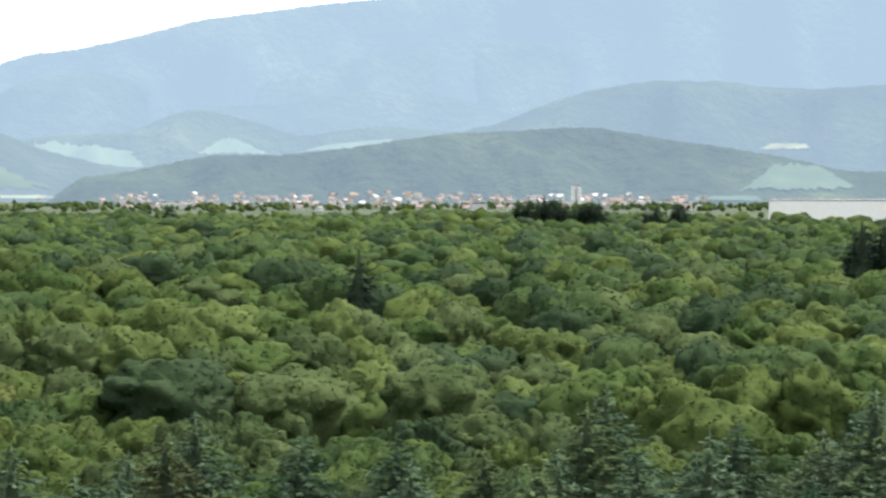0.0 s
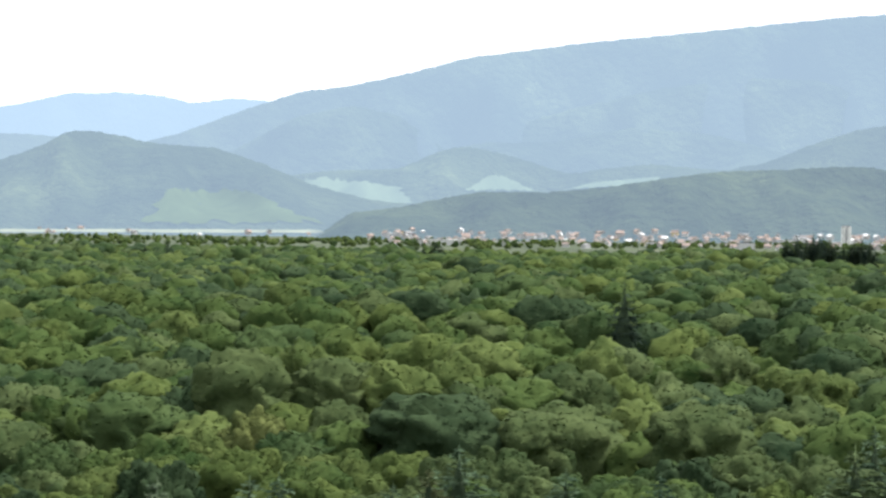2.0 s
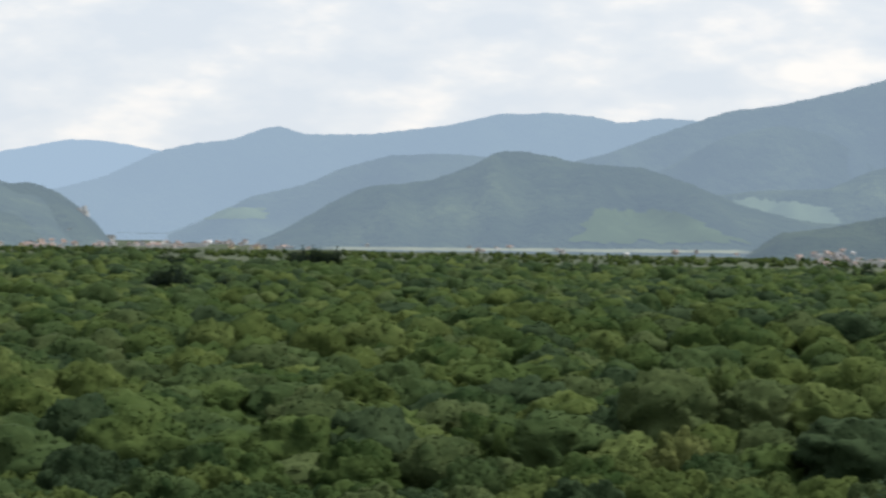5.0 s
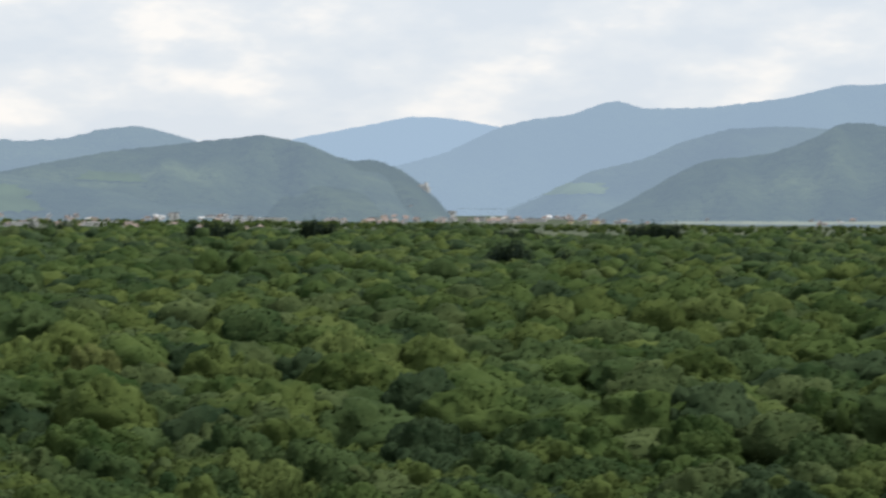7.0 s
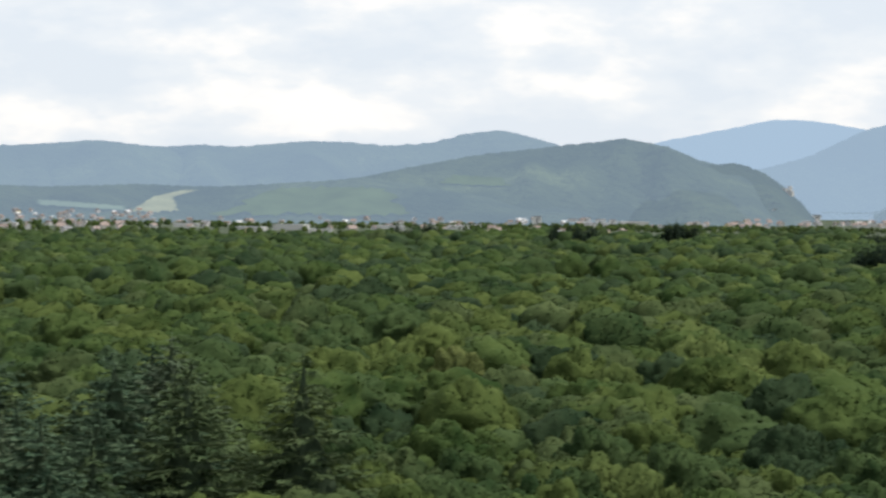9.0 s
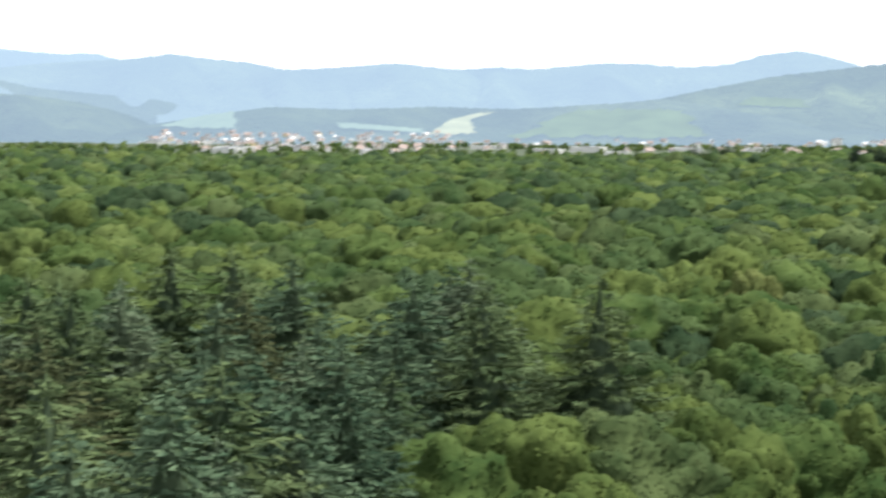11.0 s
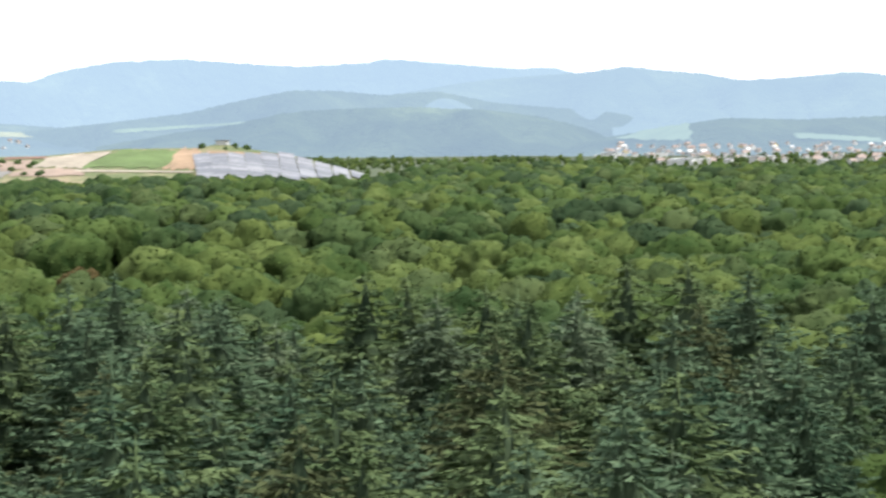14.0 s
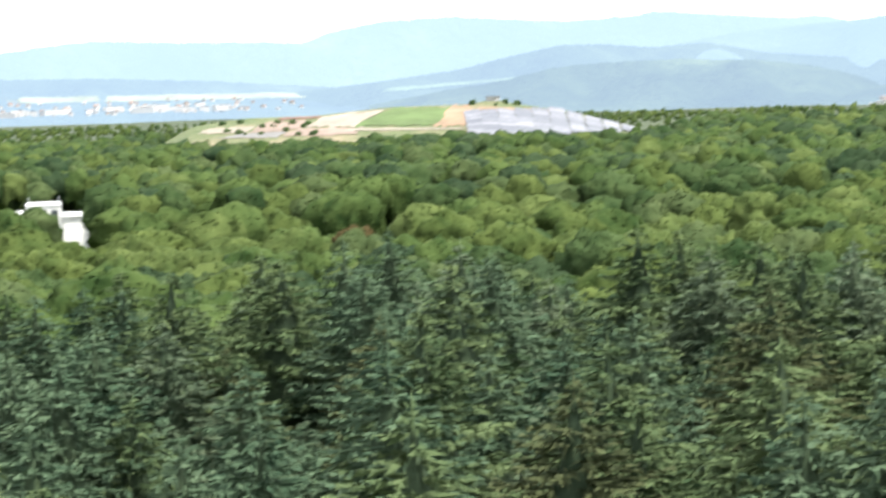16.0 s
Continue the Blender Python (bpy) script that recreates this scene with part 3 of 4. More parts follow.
for q in near:
    kind = rng.choice(6, p=LEAF_SHARE) * 2 + rng.integers(2)
    s = top[q] * rng.uniform(0.88, 1.08) / 26.0
    m = pose(x[q], y[q], 0, 0, 0, rng.uniform(0, 360)) @ Matrix.Diagonal((rng.uniform(0.85, 1.1), rng.uniform(0.85, 1.1), s, 1))
    if kind not in first:
        first.add(kind)
        OAKS[kind].matrix_basis = m
    else:
        src = OAKS[kind]
        src_scale = src.scale.copy()
        src.scale = (1, 1, 1)
        copy_thing(src, m)
        src.scale = src_scale
mid_x, mid_y, mid_d, mid_az = [x[rest]], [y[rest]], [d[rest]], [az[rest]]

# tall broad crowns in front of the spruces, close under the stand
for k, (a, dd, hh, rr) in enumerate(((-44.3, 136, 31.0, 7.2), (-42.6, 144, 33.4, 8.0), (-40.6, 149, 34.2, 8.4), (-38.4, 151, 34.0, 8.2), (-36.2, 156, 33.6, 8.0), (-34.0, 163, 32.4, 7.6), (-39.4, 138, 31.5, 7.0), (-41.8, 131, 30.4, 6.8))):
    t = broad_tree("broadleaved_tree", 1500 + k, LEAVES[(1, 0, 1, 3)[k % 4]], "tall fresh green broadleaved tree before dark spruces", height=34, radius=rr, sprays=5200, size=0.4, depth=0.26)
    t.matrix_basis = Matrix.Translation(at(a, dd)) @ pose(0, 0, 0, 0, 0, k * 57) @ Matrix.Diagonal((1, 1, hh / 34, 1))

# single trees that stand out by their colour
for a, dd, hh, mat, word in ((-37.35, 303, 27, LEAF_RUST, "rust brown broadleaved tree among green crowns"), (-35.0, 300, 27, LEAF_RUST, "brownish wilting broadleaved tree in the forest"),
                             (-63.45, 452, 27, LEAF_RUST, "reddish brown broadleaved tree at the spruce edge"), (-34.9, 372, 29, LEAF_WILLOW, "pale yellow green willow with a high crown"),
                             (-33.6, 360, 27, LEAF_WILLOW, "pale green willow beside a taller one"), (-13.2, 268, 26, LEAF_RUST, "brown tinged broadleaved tree among green crowns"),
                             (-11.4, 292, 28, LEAF_WILLOW, "light green tree with a bright rounded top")):
    t = broad_tree("broadleaved_tree", int(1000 + a * 7), mat, word, radius=6.2)
    t.matrix_basis = Matrix.Translation(at(a, dd)) @ Matrix.Diagonal((1, 1, hh / 26, 1))

# spruces close by, each a thing of its own
FIRS = []
for i, (mat, word) in enumerate(((NEEDLES[0], "tall blue green spruce with drooping boughs"), (NEEDLES[1], "tall fresh green spruce with drooping boughs"),
                                 (NEEDLES[2], "tall grey green spruce with dense boughs"), (NEEDLES[0], "slender blue green spruce in the plantation"),
                                 (NEEDLES[1], "broad green spruce in the plantation"), (NEEDLE_BROWN, "spruce with browning needles among green ones"))):
    FIRS.append(spruce_tree("spruce", 300 + i, mat, word, radius=(8.4, 9.0, 8.0, 7.2, 9.4, 8.0)[i]))
FIR_SHARE = (0.27, 0.22, 0.22, 0.12, 0.12, 0.05)
first = set()
x, y, d, az = scatter(78, 225, 8.6)
keep = spruce_stand(az, d)
x, y, d, az = x[keep], y[keep], d[keep], az[keep]
order = np.argsort(d)
for q in order:
    kind = rng.choice(6, p=FIR_SHARE)
    s = rng.uniform(0.82, 1.07) * (40.0 if az[q] < -20 else 37.0) / 40.0
    m = pose(x[q], y[q], 0, 0, 0, rng.uniform(0, 360)) @ Matrix.Diagonal((s * rng.uniform(0.92, 1.15), s * rng.uniform(0.92, 1.15), s, 1))
    if kind not in first:
        first.add(kind)
        FIRS[kind].matrix_basis = m
    else:
        src = FIRS[kind]
        src_scale = src.scale.copy()
        src.scale = (1, 1, 1)
        copy_thing(src, m)
        src.scale = src_scale


class Wood:
    """Gathers many trees into one mesh."""

    def __init__(self):
        self.v, self.f, self.m, self.o = [], [], [], 0

    def add(self, shape, moves, scales, turns, mat):
        v, f = shape
        n = len(moves)
        c, s = np.cos(turns), np.sin(turns)
        w = v[None] * scales[:, None, :]
        w = np.stack([w[..., 0] * c[:, None] - w[..., 1] * s[:, None], w[..., 0] * s[:, None] + w[..., 1] * c[:, None], w[..., 2]], -1) + moves[:, None, :]
        self.v.append(w.reshape(-1, 3))
        self.f.append((f[None] + (np.arange(n) * len(v))[:, None, None] + self.o).reshape(-1, 3))
        self.m.append(np.full(n * len(f), mat))
        self.o += n * len(v)

    def done(self, name, mats, label, smooth):
        me = mesh_from(name, np.concatenate(self.v), np.concatenate(self.f), mats, np.concatenate(self.m), smooth)
        return tagged(new(name, me), label, "forest", kind="stuff")


# the broadleaved forest beyond, in three depths of detail
a, b, c, e = scatter(300, 1700, 11.2)
mid_x.append(a), mid_y.append(b), mid_d.append(c), mid_az.append(e)
x, y, d, az = (np.concatenate(q) for q in (mid_x, mid_y, mid_d, mid_az))
keep = ~spruce_stand(az, d) & ~clearing(az, d) & (d < np.interp(az, (-74, -50, -45, -30, -15, -8, 13), (1500, 1600, 1600, 1680, 1680, 1560, 1480)))
x, y, d, az = x[keep], y[keep], d[keep], az[keep]
tone = sines(x * 0.02, y * 0.02, 77, 3) * 0.25 + rng.uniform(0, 1, len(x))
cuts = np.cumsum(LEAF_SHARE)
kinds = np.clip(np.searchsorted(cuts, np.clip(tone, 0.001, 0.999)), 0, 5)
# Lighter leaf kinds imitate sunlit bands of canopy, darker kinds the dim far forest.
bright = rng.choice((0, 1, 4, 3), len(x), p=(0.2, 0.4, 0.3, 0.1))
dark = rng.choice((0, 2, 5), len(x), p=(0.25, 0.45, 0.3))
sunlit_tone = ((az < -48) & (d > 400) & (d < 490)) | (np.hypot((az + 6.3) / 4.2, (d - 372) / 62) < 1)
kinds = np.where(sunlit_tone, bright, np.where((d > 600) & (rng.uniform(size=len(x)) < 0.4), dark, kinds))
top = canopy(az, d)
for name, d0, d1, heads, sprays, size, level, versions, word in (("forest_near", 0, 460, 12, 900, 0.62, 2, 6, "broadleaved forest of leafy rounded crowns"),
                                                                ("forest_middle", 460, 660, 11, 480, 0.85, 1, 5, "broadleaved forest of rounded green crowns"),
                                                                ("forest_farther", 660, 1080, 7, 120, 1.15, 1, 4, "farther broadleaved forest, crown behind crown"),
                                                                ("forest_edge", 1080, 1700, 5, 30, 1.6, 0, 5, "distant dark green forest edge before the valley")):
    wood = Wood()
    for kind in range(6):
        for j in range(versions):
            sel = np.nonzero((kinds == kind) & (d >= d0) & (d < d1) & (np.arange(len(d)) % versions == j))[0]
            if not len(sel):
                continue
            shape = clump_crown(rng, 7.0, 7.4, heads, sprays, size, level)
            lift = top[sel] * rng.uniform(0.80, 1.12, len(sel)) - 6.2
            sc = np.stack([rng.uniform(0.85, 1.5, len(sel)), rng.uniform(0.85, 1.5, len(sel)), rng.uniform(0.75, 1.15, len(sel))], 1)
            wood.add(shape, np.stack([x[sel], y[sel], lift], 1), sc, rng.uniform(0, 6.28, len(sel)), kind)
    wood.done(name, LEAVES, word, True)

# lone and grouped dark spruces that rise over the canopy
DARK = spruce_tree("spruce", 900, NEEDLE_DARK, "dark spruce rising over the broadleaved canopy", height=36, radius=6.2, whorls=15, per=11, low=0.4, sprays=1300, length=1.5)
DARK["group"] = "dark spruces over the canopy"
DARK.matrix_basis = Matrix.Translation(at(-2.13, 455)) @ Matrix.Diagonal((0.8, 0.8, 40.0 / 36, 1))
for a0, half, dd, n, hh in ((2.9, 1.1, 1290, 14, 39), (5.25, 0.2, 1280, 3, 36.5), (5.95, 0.2, 1290, 3, 37), (-36.0, 0.6, 1480, 9, 34.5), (-32.0, 0.6, 1480, 8, 34.5),
                            (-29.3, 0.4, 1450, 7, 37), (-24.2, 0.65, 1450, 9, 34), (-24.45, 0.55, 960, 7, 36), (-23.0, 0.12, 960, 2, 32), (-26.0, 0.15, 960, 2, 31),
                            (-20.8, 0.6, 1480, 9, 36), (10.7, 0.5, 600, 5, 43), (8.4, 0.2, 560, 2, 33), (1.0, 0.8, 1320, 6, 32), (-7.0, 0.3, 1420, 3, 32),
                            (-16.2, 0.7, 1350, 6, 31), (-14.0, 0.4, 1300, 4, 31)):
    for k in range(n):
        u = a0 + half * (2 * (k + 0.5) / n - 1) + rng.uniform(-0.05, 0.05)
        s = (hh + (2.5 if dd > 1200 else 0)) / 36 * rng.uniform(0.86, 1.03)
        src_scale = DARK.scale.copy()
        DARK.scale = (1, 1, 1)
        copy_thing(DARK, Matrix.Translation(at(u, dd + rng.uniform(-12, 12))) @ pose(0, 0, 0, 0, 0, rng.uniform(0, 360)) @ Matrix.Diagonal((s * 0.9, s * 0.9, s, 1)))
        DARK.scale = src_scale


# ---- fields and clearings on the slopes ----
def on_slope(name, az, el):
    """Place on a hill that shows at a given azimuth and elevation angle from the stand."""
    s = np.linspace(0, 1, 120)
    z, d = hill_height(name, np.full_like(s, az), s)
    seen = np.maximum.accumulate(np.degrees(np.arctan2(z - EYE, d)))
    k = float(np.interp(el, seen, s))
    zz, dd = hill_height(name, np.array([az]), np.array([k]))
    return float(zz[0]), float(dd[0])


def drape(name, number, hill_name, corners, mat, label, lift=2.5, nu=26, nv=9, ragged=0.05):
    """A field laid over a slope; corners are (azimuth, elevation) in the order low left, low right, high right, high left."""
    c = np.array(corners)
    rng2 = np.random.default_rng(400 + number)
    v = []
    for j in range(nv):
        for i in range(nu):
            p, q = i / (nu - 1), j / (nv - 1)
            if i in (0, nu - 1):
                p += rng2.uniform(-ragged, ragged)
            if j in (0, nv - 1):
                q += rng2.uniform(-ragged, ragged) * 2
            a, e = (c[0] * (1 - p) + c[1] * p) * (1 - q) + (c[3] * (1 - p) + c[2] * p) * q
            z, d = on_slope(hill_name, a, e)
            v.append(at(a, d, z + lift)[:])
    ob = new("%s_%d" % (name, number), mesh_from(name, np.array(v), grid_faces(nv, nu), (mat,), None, True))
    return tagged(ob, label, "field", kind="structure")


# Field colour dimmed by air, with distance haze laid on as emission.
def hazy_field_cover(name, colour, air):
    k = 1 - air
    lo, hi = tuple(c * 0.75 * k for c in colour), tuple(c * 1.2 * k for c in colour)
    return material(name, ((0.3, lo), (0.7, hi)), 0.02, rough=0.95, fine=0.3, glow=(*HAZE_GLOW, air) if air else None, spec=0.0)


HAZY_GRASS_FAR, HAZY_GRASS_MID, HAZY_STRAW_MID = hazy_field_cover("hazy_grass_far", (0.125, 0.165, 0.085), 0.60), hazy_field_cover("hazy_grass_mid", (0.075, 0.105, 0.052), 0.43), hazy_field_cover("hazy_straw_mid", (0.24, 0.25, 0.16), 0.45)
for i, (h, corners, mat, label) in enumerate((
        ("mountain_spur", ((-10.3, 0.0), (-7.6, 0.06), (-7.9, 0.55), (-10.3, 0.75)), HAZY_GRASS_FAR, "pale green meadow on the mountain foot"),
        ("mountain_spur", ((-6.2, 0.46), (-4.5, 0.47), (-5.2, 0.83), (-5.6, 0.83)), HAZY_GRASS_FAR, "small pale meadow between the woods"),
        ("mountain_spur", ((-3.7, 0.5), (-1.3, 0.7), (-1.3, 0.86), (-3.0, 0.68)), HAZY_GRASS_FAR, "narrow pale meadow between the woods"),
        ("wooded_knoll", ((-14.3, -0.44), (-10.0, -0.40), (-11.6, 0.34), (-13.6, 0.40)), HAZY_GRASS_MID, "green vineyard slope under the knoll"),
        ("wooded_knoll", ((-20.5, -0.76), (-9.8, -0.68), (-9.8, -0.60), (-20.5, -0.68)), HAZY_STRAW_MID, "long pale stubble field on the valley floor"),
        ("front_hill", ((7.6, -0.44), (10.3, -0.36), (9.4, 0.20), (8.3, 0.24)), HAZY_GRASS_MID, "rounded green meadow on the hill end"),
        ("middle_hill", ((8.0, 0.60), (9.2, 0.62), (9.1, 0.74), (8.2, 0.74)), HAZY_STRAW_MID, "small straw coloured field between woods"),
        ("front_hill", ((6.3, -0.68), (8.0, -0.70), (7.9, -0.58), (6.5, -0.58)), HAZY_GRASS_MID, "bright green field beside the town"),
        ("valley_spur", ((-25.7, -0.08), (-22.0, 0.02), (-22.1, 0.30), (-24.4, 0.22)), HAZY_GRASS_FAR, "light green meadow in the side valley"),
        ("foothills", ((-43.2, -0.52), (-42.0, -0.50), (-42.1, -0.10), (-42.6, -0.14)), HAZY_STRAW_MID, "pale field climbing the foothill"),
        ("foothills", ((-42.7, -0.16), (-42.2, -0.16), (-41.5, 0.04), (-41.8, 0.06)), HAZY_STRAW_MID, "curved end of the pale foothill field"),
        ("foothills", ((-45.4, -0.36), (-43.3, -0.48), (-43.3, -0.38), (-45.4, -0.22)), HAZY_GRASS_FAR, "pale meadow above the town"),
        ("foothills", ((-41.0, -0.55), (-36.2, -0.55), (-36.8, 0.15), (-39.5, 0.12)), HAZY_GRASS_MID, "wide green orchard slope with hedges"),
        ("foothills", ((-49.9, -0.34), (-48.0, -0.40), (-48.1, 0.05), (-49.2, -0.12)), HAZY_GRASS_FAR, "light meadow over the houses"),
        ("castle_hill", ((-35.4, 0.25), (-33.6, 0.20), (-33.8, 0.42), (-35.0, 0.48)), HAZY_GRASS_MID, "green clearing on the wooded hill"),
        ("west_slope", ((-72, -0.10), (-63.0, -0.18), (-63.0, -0.06), (-72, 0.05)), HAZY_STRAW_MID, "long pale field before the far range"),
        ("low_range", ((-62.6, -0.10), (-58.8, 0.14), (-58.8, 0.20), (-62.6, 0.0)), HAZY_GRASS_FAR, "narrow light meadow strip under the woods"))):
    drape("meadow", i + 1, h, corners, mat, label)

# ---- the landfill hill with its terraces and solar field ----
SOILS = {"tan": (0.235, 0.165, 0.11), "pink": (0.215, 0.165, 0.135), "grey": (0.17, 0.167, 0.16), "pale": (0.25, 0.22, 0.18), "green": (0.085, 0.125, 0.045), "red": (0.15, 0.09, 0.07)}
SOIL_MATS = {k: material("landfill_" + k, ((0.3, tuple(q * 0.75 for q in c)), (0.7, tuple(min(0.8, q * 1.2) for q in c))), 0.05, rough=0.95, bump=0.5, bump_scale=0.6, fine=0.4) for k, c in SOILS.items()}
MOUND = material("landfill_cover", ((0.3, (0.06, 0.09, 0.035)), (0.5, (0.11, 0.125, 0.06)), (0.7, (0.22, 0.18, 0.12))), 0.02, rough=0.95, bump=0.6, bump_scale=0.4, fine=0.3)
az_l = np.arange(-68.6, -55.2, 0.05)
s_l = np.concatenate([np.linspace(0, 1, 40), [1.12, 1.35, 2.2]])
S_l, A_l = np.meshgrid(s_l, az_l, indexing="ij")
z_l, d_l = hill_height("landfill", A_l, S_l)
z_l = np.maximum(z_l, -4)
mound_v = np.stack([d_l * np.sin(np.radians(A_l)), d_l * np.cos(np.radians(A_l)), z_l], -1).reshape(-1, 3)
tagged(new("landfill_mound", mesh_from("landfill_mound", mound_v, grid_faces(len(s_l), len(az_l))[:, ::-1], (MOUND,), None, True)),
       "broad landfill hill of grass and bare earth", "hill", kind="structure")
for i, (corners, mat, label) in enumerate((
        (((-63.4, -0.92), (-61.3, -0.96), (-60.9, -0.50), (-62.4, -0.50)), "green", "sown green slope on the landfill"),
        (((-61.4, -0.97), (-60.5, -1.00), (-60.35, -0.50), (-60.9, -0.48)), "tan", "strip of bare tan earth on the landfill"),
        (((-64.6, -0.90), (-63.4, -0.92), (-62.6, -0.52), (-64.2, -0.66)), "pale", "pale gravel terrace on the landfill"),
        (((-66.0, -1.0), (-64.7, -0.95), (-64.6, -0.72), (-65.7, -0.76)), "pink", "pinkish earth terrace on the landfill"),
        (((-65.2, -1.12), (-63.2, -1.12), (-63.5, -0.95), (-64.8, -0.93)), "pink", "broad pinkish earth slope"),
        (((-66.9, -1.12), (-65.3, -1.14), (-65.1, -1.0), (-66.2, -1.02)), "grey", "grey gravel bank on the landfill"),
        (((-67.3, -0.98), (-66.1, -1.0), (-65.9, -0.84), (-67.1, -0.86)), "pale", "pale earth bank on the landfill"),
        (((-65.3, -0.70), (-64.2, -0.68), (-64.2, -0.63), (-65.2, -0.64)), "red", "dark reddish earth edge"),
        (((-63.5, -1.02), (-60.6, -1.08), (-60.6, -1.04), (-63.5, -0.97)), "pale", "light gravel track round the landfill"),
        (((-64.3, -0.72), (-63.3, -0.97), (-63.1, -0.95), (-64.1, -0.66)), "pale", "light gravel track down the landfill"),
        (((-60.3, -0.62), (-57.9, -0.78), (-58.3, -0.64), (-60.2, -0.52)), "tan", "tan earth shoulder over the panels"))):
    drape("terrace", i + 1, "landfill", corners, SOIL_MATS[mat], label, lift=0.5, nu=14, nv=7)

GLASS = material("panel_glass", ((0.25, (0.05, 0.055, 0.07)), (0.5, (0.095, 0.10, 0.12)), (0.75, (0.19, 0.19, 0.21))), 0.3, rough=0.4, per_object=0.5, spec=0.5)
STEEL = material("galvanised_steel", ((0.3, (0.45, 0.46, 0.47)), (0.7, (0.62, 0.63, 0.64))), 2.0, rough=0.4, metal=0.9)


def solar_table():
    tab = root("solar_table", pose(0, 0, 0), "slanted bluish grey solar table on a steel frame", "solar panel", "solar tables on the landfill")
    bm = bmesh.new()
    box(bm, -5.7, 5.7, -4.3, 4.3, 1.30, 1.36)
    part("panel", bm, GLASS, tab)
    bm = bmesh.new()
    for yy in (-4.25, 0, 4.2):
        box(bm, -5.3, 5.3, yy, yy + 0.08, 1.2, 1.296)
    part("frame", bm, STEEL, tab)
    for xx in (-4, 4):
        bm = bmesh.new()
        box(bm, xx - 0.08, xx + 0.08, -0.08, 0.08, -1.2, 1.2)
        part("leg", bm, STEEL, tab)
    return tab


TABLE, placed = solar_table(), 0
rng = np.random.default_rng(21)
for row in range(24):
    q = row / 23
    el = -1.26 + 0.60 * q
    right = np.interp(el, (-1.26, -1.05, -0.70), (-56.05, -56.75, -58.0)) + rng.uniform(-0.25, 0.1)
    a = np.interp(el, (-1.26, -0.6), (-60.25, -60.4))
    while a < right:
        z, d = on_slope("landfill", a, el)
        z2, d2 = on_slope("landfill", a, el + 0.02)
        z3, _ = hill_height("landfill", np.array([a + 0.2]), np.array([(d - 1335) / 285]))
        z4, _ = hill_height("landfill", np.array([a - 0.2]), np.array([(d - 1335) / 285]))
        tilt = math.degrees(math.atan2(z2 - z, max(d2 - d, 0.5)))
        side = math.degrees(math.atan2(float(z3[0] - z4[0]), 0.4 * math.pi / 180 * d))
        if rng.uniform() > 0.05:
            m = Matrix.Translation(at(a, d, z)) @ pose(0, 0, 0, 0, 0, -a) @ pose(0, 0, 0, max(4.0, min(tilt, 30)) + 3, -side, 0)
            if placed:
                copy_thing(TABLE, m)
            else:
                TABLE.matrix_basis = m
            placed += 1
        a += 0.425

# ---- buildings ----
def plaster(name, c):
    return material(name, ((0.3, tuple(q * 0.88 for q in c)), (0.7, c)), 0.5, rough=0.85, fine=0.3, per_object=0.3)


# White and cream render and the tiles are greyed to paint in distance haze.
WALLS = {"bright": plaster("bright_cladding", (0.80, 0.79, 0.77)), "white": plaster("white_render", (0.47, 0.47, 0.47)), "cream": plaster("cream_render", (0.40, 0.38, 0.36)), "grey": plaster("grey_render", (0.50, 0.50, 0.49)), "yellow": plaster("yellow_render", (0.52, 0.45, 0.28))}
ROOFS = {"red": plaster("red_tiles", (0.27, 0.215, 0.195)), "brown": plaster("brown_tiles", (0.20, 0.165, 0.15)), "grey": plaster("slate", (0.20, 0.20, 0.21)), "pale": plaster("pale_sheet", (0.56, 0.57, 0.58))}
PANE = material("window_pane", ((0.3, (0.04, 0.05, 0.06)), (0.7, (0.08, 0.09, 0.10))), 0.4, rough=0.1, spec=0.8)


def gable_house(wall, roof, w, l, eaves, ridge):
    """A house: gabled walls, two roof slopes with overhang, a chimney, and windows."""
    h = root("house", pose(0, 0, 0), "%s rendered house with a %s pitched roof" % (wall, roof), "house", "houses of the valley towns")
    bm = bmesh.new()
    pts = [(-w / 2, -2.0), (w / 2, -2.0), (w / 2, eaves), (0, ridge - 0.15), (-w / 2, eaves)]
    front, back = [[bm.verts.new((x, y, z)) for x, z in pts] for y in (-l / 2, l / 2)]
    bm.faces.new(front)
    bm.faces.new(back[::-1])
    for i in range(5):
        bm.faces.new((front[i], back[i], back[(i + 1) % 5], front[(i + 1) % 5]))
    bmesh.ops.recalc_face_normals(bm, faces=bm.faces)
    part("wall", bm, WALLS[wall], h)
    bm = bmesh.new()
    ww, drop = w / 2 + 0.5, (ridge - eaves) / (w / 2) * 0.5
    ring = [(-ww, eaves - drop), (0, ridge), (ww, eaves - drop), (ww, eaves - drop + 0.3), (0, ridge + 0.35), (-ww, eaves - drop + 0.3)]
    front, back = [[bm.verts.new((x, y, z)) for x, z in ring] for y in (-l / 2 - 0.5, l / 2 + 0.5)]
    bm.faces.new((front[0], front[1], front[4], front[5]))
    bm.faces.new((front[1], front[2], front[3], front[4]))
    bm.faces.new((back[5], back[4], back[1], back[0]))
    bm.faces.new((back[4], back[3], back[2], back[1]))
    for i in range(6):
        bm.faces.new((front[i], back[i], back[(i + 1) % 6], front[(i + 1) % 6]))
    bmesh.ops.recalc_face_normals(bm, faces=bm.faces)
    ro = part("roof", bm, ROOFS[roof], h)
    bm = bmesh.new()
    box(bm, w * 0.12, w * 0.12 + 0.7, 0.5, 1.2, ridge - 1.2, ridge + 1.0)
    part("chimney", bm, WALLS["grey"], ro)
    return h


